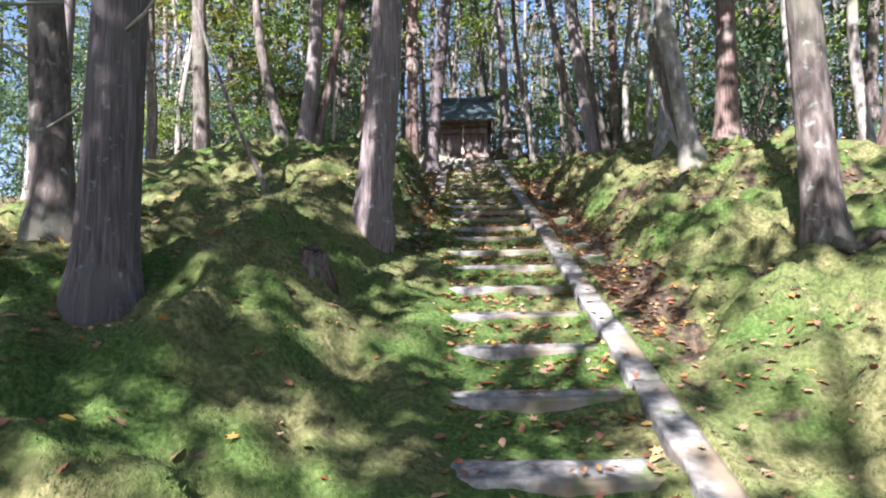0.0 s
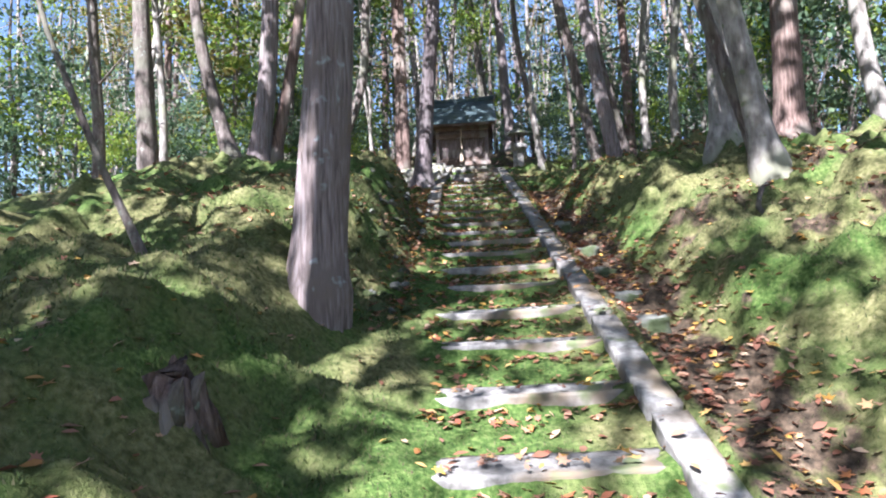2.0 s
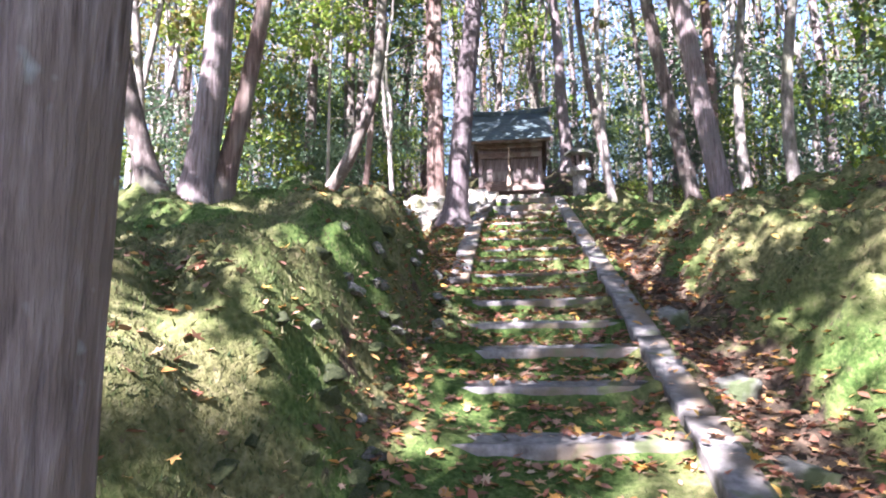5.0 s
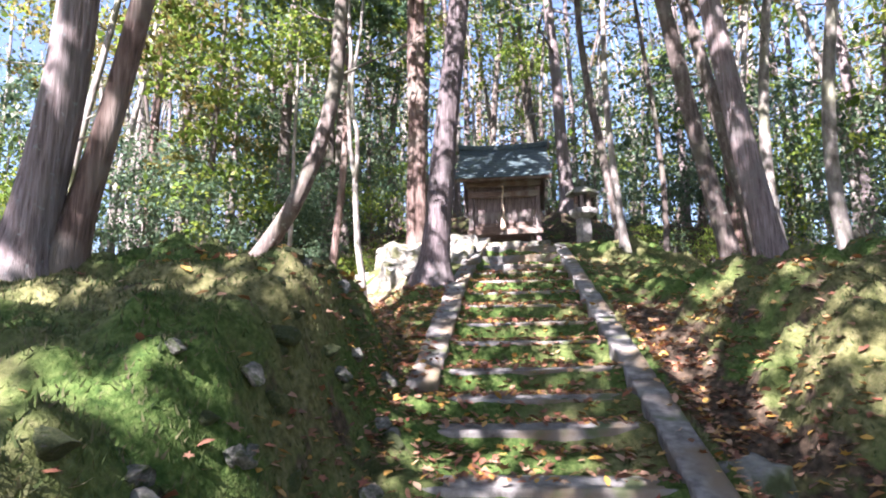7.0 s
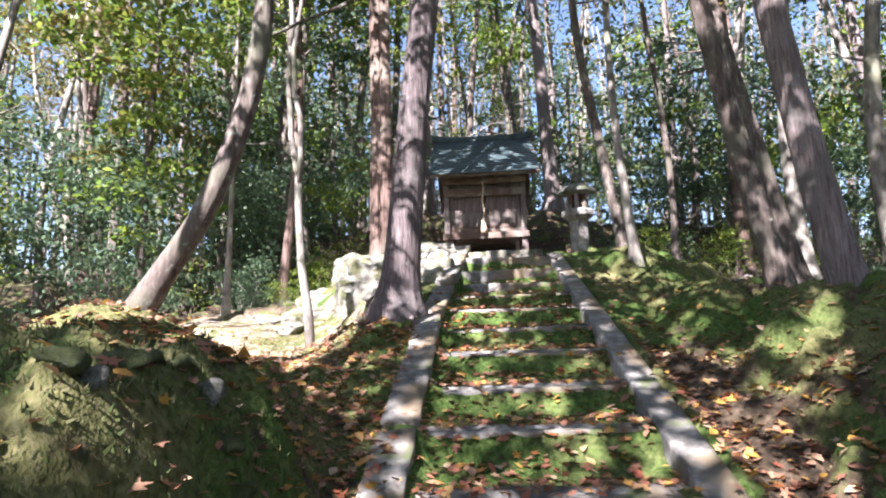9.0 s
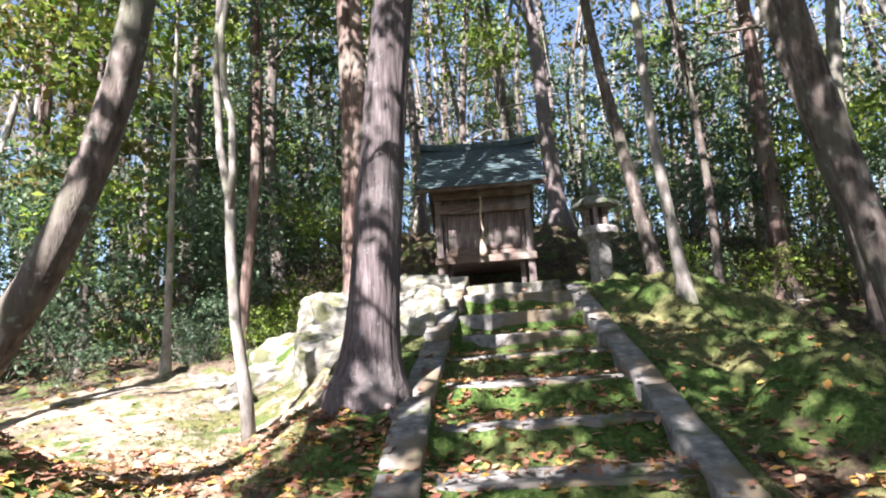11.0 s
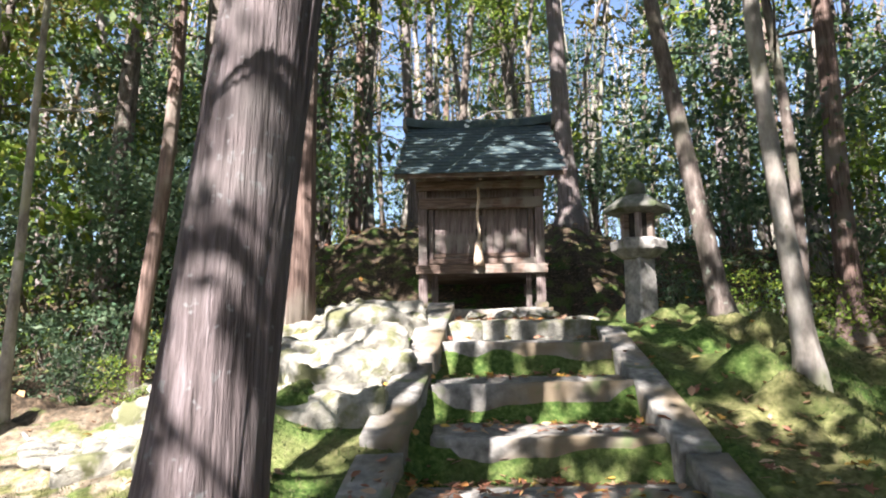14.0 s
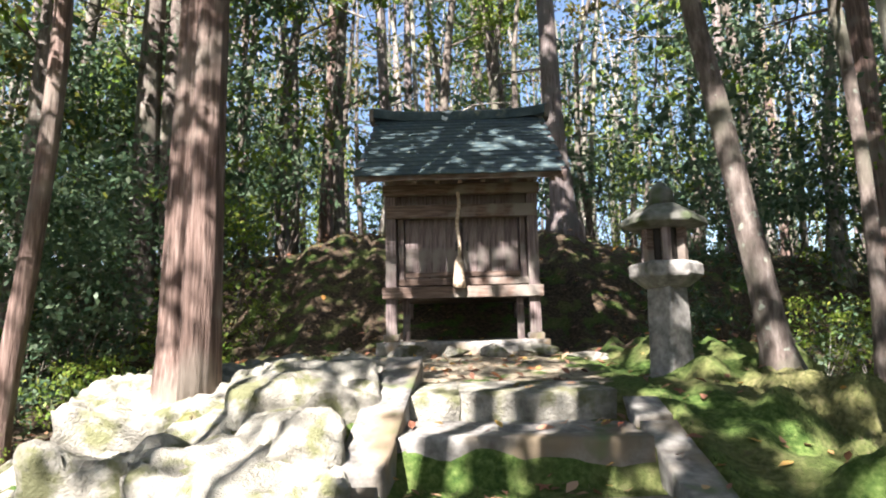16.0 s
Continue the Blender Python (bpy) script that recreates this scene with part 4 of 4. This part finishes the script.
for k, (x, y, a, ln, r) in enumerate(((2.75, 4.35, -20, .9, .05), (2.95, 4.3, -75, .8, .045), 
                                      (-.18, 13.9, -60, .25, .025), (3.1, 7.7, -120, .7, .045))):
    pts = []
    for i in range(9):
        d = ln * i / 8
        px, py = x + d * math.cos(radians(a + 12 * math.sin(i))), y + d * math.sin(radians(a + 12 * math.sin(i)))
        pts.append((px, py, gz(px, py) + .05 * (1 - i / 8) - .02))
    v, f = tube(pts, [r * (1 - .7 * i / 8) for i in range(9)], 8, .12, 8, k)
    tagged(mesh_object("root", v, f, PINE if abs(x) > 2 else CEDAR), "bare tree root creeping over the moss", "root", "roots on the banks")

v, f = tube([(0, 0, -.2), (0, 0, .05), (.02, 0, .3), (.03, .02, .52), (.03, .02, .58)], [.2, .16, .13, .12, .07], 24, .25, 14, 9)
tagged(mesh_object("stump", v, f, PINE), "broken mossy tree stump at the edge of the hollow", "stump").location = (-3.3, 12.9, gz(-3.3, 12.9))
for k, (x, y, a, ln) in enumerate(((-3.6, 16.0, 30, 1.1), (-4.3, 17.4, 75, .9), (-3.9, 18.3, 10, 1.2), (-2.7, 16.9, -35, .7), (3.9, 17.4, 50, .8), (4.6, 18.8, -20, 1.0))):
    pts = [(x + ln * i / 6 * math.cos(radians(a)), y + ln * i / 6 * math.sin(radians(a)), gz(x + ln * i / 6 * math.cos(radians(a)), y + ln * i / 6 * math.sin(radians(a))) + .03 + .02 * math.sin(i * 2 + k)) for i in range(7)]
    v, f = tube(pts, [.018 * (1 - .7 * i / 6) for i in range(7)], 6)
    tagged(mesh_object("fallen_branch", v, f, PALE), "pale bare fallen branch on the leaf litter", "branch", "fallen branches")
# bare twigs reaching out over the bank
for k, (start, way, ln) in enumerate((((-1.95, 3.2, 3.15), (-.6, -.55, -.35), 1.2), ((-1.7, 3.35, 3.05), (.6, -.15, .45), .9), ((-2.66, 4.2, 2.75), (.75, -.35, .25), 1.0), ((-2.75, 4.2, 3.2), (-.5, -.5, .2), 1.0))):
    host = thing("bare_twig", pose(*start), "thin bare pale twig growing from a trunk", "twig", "bare twigs")
    branch(host, (0, 0, 0), way, ln, .012, 200 + k, PALE, 3)

# ---------------------------------------------------------------- the wood around: a few kinds of tree, copied
KINDS = [
    tree(-8, 26, .30, "tall slim trunk of the surrounding wood", CEDAR, (.01, 0), 15, seed=31, seg=16, rings=26, crowns=((11.5, .95, 3),), branches=7, low=3, group="trees of the wood"),
    tree(7, 27, .26, "dark slim trunk of the surrounding wood", PINE, (-.03, 0), 14, bend=(.2, 0, 6), seed=32, seg=14, rings=26, crowns=((6.5, .8, 4), (10, 1.0, 3)), branches=8, low=2.5, group="trees of the wood"),
    tree(-2.5, 29, .34, "reddish trunk of the surrounding wood", RED_CEDAR, (.03, 0), 16, seed=33, seg=16, rings=26, crowns=((12, 1.0, 4),), branches=7, low=3, group="trees of the wood"),
    tree(4.5, 31, .2, "thin pale trunk of the surrounding wood", PALE, (.05, 0), 12, bend=(-.2, .1, 5), seed=34, seg=12, rings=22, crowns=((9, 1.0, 5),), branches=7, low=2.5, group="trees of the wood"),
    tree(-12, 19, .16, "young leafy tree of the undergrowth", PINE, (.04, 0), 8, bend=(.15, 0, 4), seed=35, seg=10, rings=20, crowns=((4.2, .9, 4), (6, .9, 3)), branches=6, low=1.6, group="trees of the wood"),
]
wood_rng = np.random.default_rng(21)
spots = []


def free(x, y):
    if -3.9 < x < 5.2 and y < 22.8 and y > -30:
        return False
    if abs(x - .66) < 2.4 and y < 26:
        return False
    if (-5.6 < x < 0 and 2 < y < 19) or (-9.5 < x < -3 and 3.5 < y < 11.5):
        return False
    return all((x - a) ** 2 + (y - b) ** 2 > .9 for a, b in spots)


tries = 0
while len(spots) < 170 and tries < 6000:
    tries += 1
    zone = wood_rng.uniform()
    if zone < .68:
        x, y = wood_rng.uniform(-26, 28), 22.5 + 32 * wood_rng.uniform() ** 1.3
    elif zone < .75:
        x, y = wood_rng.uniform(-22, -4.5), wood_rng.uniform(4, 24)
    else:
        x, y = wood_rng.uniform(5.4, 22), wood_rng.uniform(5, 24)
    if free(x, y):
        spots.append((x, y))
for i, (x, y) in enumerate(spots):
    k = (0, 1, 3, 3, 0, 2, 4, 3, 1, 4)[i % 10]
    sc = wood_rng.uniform(.85, 1.2)
    c = copy_thing(KINDS[k], pose(x, y, gz(x, y) - .05, wood_rng.normal(0, 2.0), wood_rng.normal(0, 2.0), wood_rng.uniform(0, 360)))
    c.scale = (sc, sc, sc)

# the far stand of slim trunks, too many to count
pole_rng = np.random.default_rng(77)
for bark in (PALE, PINE):
    far_v, far_f = [], []
    for i in range(85):
        x, y = pole_rng.uniform(-22, 26), pole_rng.uniform(26, 48)
        r, h = pole_rng.uniform(.06, .13), pole_rng.uniform(9, 14)
        dx, dy, bow = pole_rng.normal(0, .9), pole_rng.normal(0, .6), pole_rng.normal(0, .3)
        pts = [(x + dx * q / 5 + bow * math.sin(q * .8), y + dy * q / 5, gz(x, y) - .2 + h * q / 5) for q in range(6)]
        v, f = tube(pts, [r * (1.15 - .17 * q) for q in range(6)], 7)
        base = len(far_v)
        far_v += v
        far_f += [tuple(k + base for k in q) for q in f]
    tagged(mesh_object("far_trunks", far_v, far_f, bark), "dense stand of slim pale trunks deep in the wood" if bark is PALE else "dense stand of slim brown trunks deep in the wood", "trees", kind="stuff")

# leafage and bare twigs filling the depth of the wood
thick = np.random.default_rng(91)
for mat, clumps, lo, hi, words in ((LEAF, 190, .8, 6.5, "dense dark green leafage deep in the wood"), (AUTUMN_LEAF, 100, 3, 13, "browning leafage high in the wood"), (BRIGHT_LEAF, 60, 1.5, 10, "sunlit yellow-green leafage in the wood")):
    cen = np.stack([thick.uniform(-26, 28, clumps), 24.5 + 27 * thick.uniform(0, 1, clumps) ** 1.2, thick.uniform(lo, hi, clumps)], -1)
    cen[:, 2] += ground_z(cen[:, 0], cen[:, 1])
    each = 60
    at = np.repeat(cen, each, 0) + thick.normal(0, 1, (clumps * each, 3)) * np.repeat(thick.uniform(.4, 1.0, clumps), each)[:, None] * np.array([1, 1, .4])
    tagged(new("leafage", leaf_mesh("leafage", at, thick.uniform(.14, .34, len(at)), mat, thick, .7)), words, "leaves", kind="stuff")
twig_v, twig_f = [], []
for i in range(1300):
    x, y = thick.uniform(-18, 22), thick.uniform(23.5, 40)
    p, d = Vector((x, y, gz(x, y) + thick.uniform(2, 12))), Vector((thick.normal(0, 1), thick.normal(0, .6), thick.normal(.25, .5))).normalized()
    ln, rad = thick.uniform(.8, 2.6), thick.uniform(.012, .032)
    v, f = tube([p, p + d * ln * .5 + Vector((0, 0, thick.normal(0, .12))), p + d * ln + Vector((0, 0, thick.normal(.1, .2)))], [rad, rad * .7, rad * .3], 4, cap=False)
    twig_f += [tuple(k + len(twig_v) for k in q) for q in f]
    twig_v += v
tagged(mesh_object("far_twigs", twig_v, twig_f, PALE), "tangle of pale bare twigs deep in the wood", "branches", kind="stuff")

# trees added to shade the steps: unseen ones behind the walker, others to the side
for i, (x, y, k) in enumerate(((-4.6, -1.5, 0), (-4.6, -7.4, 2), (1.6, -5.2, 1), (5.2, -1.5, 0), (-7.2, 2.8, 3), (-1.0, -10, 0), (-6.6, -5.5, 1), (4.2, -9, 2), (-8.8, 1.8, 0),
                               (7.4, 3, 2), (-9.5, -1, 0), (-7.8, 12.6, 0), (-6.9, 14.4, 1), (3.0, -4.6, 1), (2.6, -8, 0), (6.5, .4, 1), (-3.9, -9, 2),
                               # the first six here fill the wood ahead instead
                               (-7.6, 18.0, 3), (-1.7, 26.6, 1), (.6, 28.4, 1), (-3.3, 25.4, 4), (2.0, 30.0, 1), (-.6, 31.5, 0), (-1.4, -4.6, 4), (2.2, -2.4, 4), (-4.0, -.6, 4), (4.4, -2.6, 3), (-6.2, -2.2, 3))):
    copy_thing(KINDS[k], pose(x, y, gz(x, y) - .05, 0, 0, i * 67))

# three more unseen trees, added so that their crowns shade steps and banks
tree(-2.9, .2, .13, "unseen straight cedar added behind the start of the walk for its shade", CEDAR, (.02, 0), 14, seed=43, seg=16, rings=26, crowns=((10.3, .85, 0, 2.3, -2.0), (11.8, .75, 1, 2.2, 2.9)), branches=2, low=6)
tree(-4.4, -3.0, .15, "unseen slender leaning cedar added behind the start of the walk for its shade", CEDAR, (.31, .1), 14, seed=41, seg=16, rings=26, crowns=((11, .6, 3, -1.2, 0), (8.5, .8, 0, -1.8, -1.5)), branches=2, low=6)
tree(-5.4, -1.4, .28, "unseen leaning dark tree added behind the start of the walk for its shade", PINE, (.27, .07), 14, seed=42, seg=16, rings=26, crowns=((11, .7, 0),), branches=2, low=6)

# leafy bushes and saplings of the undergrowth
bush_meshes = []
for k in range(4):
    b = thing("bush", pose(-3.4, 19.2 + k, 0), "leafy green bush of the undergrowth", "bush", "bushes of the undergrowth")
    for q in range(5):
        a = q * 1.26 + k
        branch(b, (0, 0, -.05), (.5 * math.cos(a), .5 * math.sin(a), 1), 1.1 + .25 * math.sin(q + k), .013, k * 5 + q, PINE, 2)
    c = crown(b, LOW[k], (0, 0, 0), .75, k * 50)
    c.name = "foliage"
    bush_meshes.append(b)
bx = [(-3.9, 20.3), (-2.6, 22.3), (-5.4, 19.0), (3.9, 21.6)]
for b, (x, y) in zip(bush_meshes, bx):
    b.matrix_world = pose(x, y, gz(x, y))
bush_rng = np.random.default_rng(8)
count = 0
while count < 140:
    x, y = bush_rng.uniform(-17, 19), bush_rng.uniform(7, 46)
    if count < 14:
        x, y = bush_rng.uniform(5.6, 12), bush_rng.uniform(18, 26)
    elif count < 34:
        x, y = bush_rng.uniform(-10, -3.6), bush_rng.uniform(19, 26)
    if (-3.5 < x < 5.4 and y < 23.5) or (abs(x - .6) < 3.2 and y < 24.6) or (-7 < x < -2 and y < 17):
        continue
    count += 1
    c = copy_thing(bush_meshes[count % 4], pose(x, y, gz(x, y) - .05, 0, 0, bush_rng.uniform(0, 360)))
    s = bush_rng.uniform(.8, 1.7)
    c.scale = (s, s, s * bush_rng.uniform(.9, 1.3))
shrubs = []
for k in range(2):
    b = thing("shrub", pose(0, 0, 0), "low shrub with bright sunlit green leaves", "shrub", "low shrubs by the terrace")
    for q in range(4):
        a = q * 1.6 + k
        branch(b, (0, 0, -.04), (.5 * math.cos(a), .5 * math.sin(a), 1), .6, .007, 90 + k * 5 + q, PALE, 1)
    c = crown(b, SHRUB[k], (0, 0, 0), .8, k * 50)
    c.name = "foliage"
    shrubs.append(b)
for i, (x, y, s) in enumerate(((3.4, 18.6, .8), (3.9, 19.6, 1.0), (4.4, 18.2, .9), (3.0, 20.6, .8), (-2.7, 19.2, .9), (-3.5, 18.6, 1.0), (-2.2, 20.6, .9), (-2.9, 17.9, .6), (-2.2, 18.7, .8), (-3.2, 18.3, 1.1), (-2.4, 17.6, .55), (-3.6, 19.4, 1.3), (4.9, 20.4, 1.1), (-3.9, 16.8, .8),
                               (-3.0, 21.6, 1.1), (5.3, 16.4, .9), (-1.9, 21.9, .7), (3.6, 22.3, 1.0))):
    if i < 2:
        c = shrubs[i]
        c.matrix_world = pose(x, y, gz(x, y), 0, 0, i * 40)
    else:
        c = copy_thing(shrubs[i % 2], pose(x, y, gz(x, y), 0, 0, i * 40))
    c.scale = (s, s, s)

# ---------------------------------------------------------------- fallen leaves and moss, strewn
lit = np.random.default_rng(3)
STAR = np.array([(0, -.5, 0), (.12, -.15, .05), (.42, -.22, .1), (.22, .08, .05), (.36, .36, .12), (.1, .25, .04), (0, .56, .03), (-.1, .25, .04), (-.36, .36, .12), (-.22, .08, .05), (-.42, -.22, .1), (-.12, -.15, .05)])
OVAL = np.array([(0, -.5, 0), (.2, -.25, .05), (.27, .08, .09), (.12, .36, .04), (0, .55, 0), (-.12, .36, .04), (-.27, .08, .09), (-.2, -.25, .05)])


def strewn(n, x0, x1, y0, y1, keep):
    x, y = lit.uniform(x0, x1, n), lit.uniform(y0, y1, n)
    k = lit.uniform(0, 1, n) < keep(x, y)
    return x[k], y[k]


def density(x, y):
    kx = kerb_x(y)
    in_gully = smooth(.12, .3, x - kx) * (1 - smooth(.6, 1.1, x - kx)) * smooth(3, 6, y) * (1 - .65 * smooth(12, 13.5, y))
    left_side = smooth(0, .2, -x) * (1 - smooth(.2 + 1.4 * smooth(10.5, 11.5, y), .55 + 2.1 * smooth(10.5, 11.5, y), -x)) * smooth(6, 8, y) * (1 - smooth(13.5, 15, y))
    right_bank = .3 * smooth(.5, .9, x - kx) * smooth(.0, .4, lattice(x * 1.7, y * 1.7, 71)) * smooth(2, 3, y) * (1 - .75 * smooth(11.5, 13, y))
    steps = ((x > 0) & (x < kx)) * (.22 + .25 * smooth(8, 10, y))
    gap = np.min(np.abs(y[:, None] - np.array(STEP_Y)[None, :] - .0 + .08), axis=1)
    foot = ((x > 0) & (x < kx)) * (gap < .07) * .45
    return (1 - .9 * smooth(14.5, 16.5, y)) * np.clip(.05 + .9 * in_gully + .85 * left_side + right_bank + steps + foot + .18 * lattice(x * .9, y * .9, 40), .02, 1) * (.35 + .65 * smooth(2, 6, y))


lx, ly = strewn(90000, -3.4, 4.2, 1.5, 19.2, density)
lz_ = ground_z(lx, ly)
kx_ = kerb_x(ly)
on_kerb = (lx > kx_ + .0) & (lx < kx_ + .18)
lz_ = np.where(on_kerb, np.maximum(lz_, 1.39 + .303 * (ly - 4.57) + .015), lz_)
for yy in STEP_Y:
    on = (ly > yy) & (ly < yy + .28) & (lx > .02) & (lx < kx_)
    lz_ = np.where(on, np.maximum(lz_, float(step_top(yy)) + .014), lz_)
star = lit.uniform(0, 1, len(lx)) < .45
for pick, shape, words in ((star, STAR, "lobed red, orange and yellow fallen maple leaves"), (~star, OVAL, "scattered oval brown and tan fallen leaves")):
    n_leaf = int(pick.sum())
    me = leaf_mesh("fallen_leaves", np.stack([lx[pick], ly[pick], lz_[pick] + .016], -1), lit.uniform(.036, .082, n_leaf), LITTER, lit, .3, shape)
    tagged(new("fallen_leaves", me), words, "leaves", kind="stuff")
fx_, fy_ = strewn(16000, -14, 14, 8, 34, lambda x, y: np.where((x > -3.3) & (x < 4.1) & (y < 19), 0, .8))
far_leaf = leaf_mesh("leaf_litter", np.stack([fx_, fy_, ground_z(fx_, fy_) + .02], -1), lit.uniform(.06, .12, len(fx_)), LITTER, lit, .3)
tagged(new("leaf_litter", far_leaf), "brown leaf litter on the wood's floor", "leaves", kind="stuff")

BLADE = np.array([(-.16, 0, 0), (.16, 0, 0), (.02, .12, 1.0)])


def moss(n, x0, x1, y0, y1, lo, hi, name):
    x, y = lit.uniform(x0, x1, n), lit.uniform(y0, y1, n)
    kx = kerb_x(y)
    ok = ~((x > kx - .02) & (x < kx + .2))
    gap = np.min(np.where(y[:, None] >= np.array(STEP_Y)[None, :] - .02, y[:, None] - np.array(STEP_Y)[None, :], 9), axis=1)
    ok &= ~((x > .0) & (x < kx) & (gap < .3) & (y < 17))
    bare_here = smooth(.15, .35, x - kx) * (1 - smooth(.55, .95, x - kx)) * smooth(2, 6, y)
    ok &= lit.uniform(0, 1, n) > bare_here
    ok &= lit.uniform(0, 1, n) < .65 + .4 * lattice(x * 2.2, y * 2.2, 50)
    x, y = x[ok], y[ok]
    me = leaf_mesh(name, np.stack([x, y, ground_z(x, y) - .004], -1), lit.uniform(lo, hi, len(x)), MOSS_TUFT, lit, .45, BLADE)
    return tagged(new(name, me), "short tufted green moss", "moss", kind="stuff")


moss(170000, -2.6, 3.4, 1.8, 8.5, .01, .026, "moss_tufts")
moss(150000, -2.2, 3.4, 8.5, 17.4, .01, .028, "moss_tufts")
moss(34000, -2.4, -.15, 4.5, 11.5, .02, .042, "moss_tufts")
moss(22000, 1.7, 3.4, 4.5, 17.0, .02, .04, "moss_tufts")
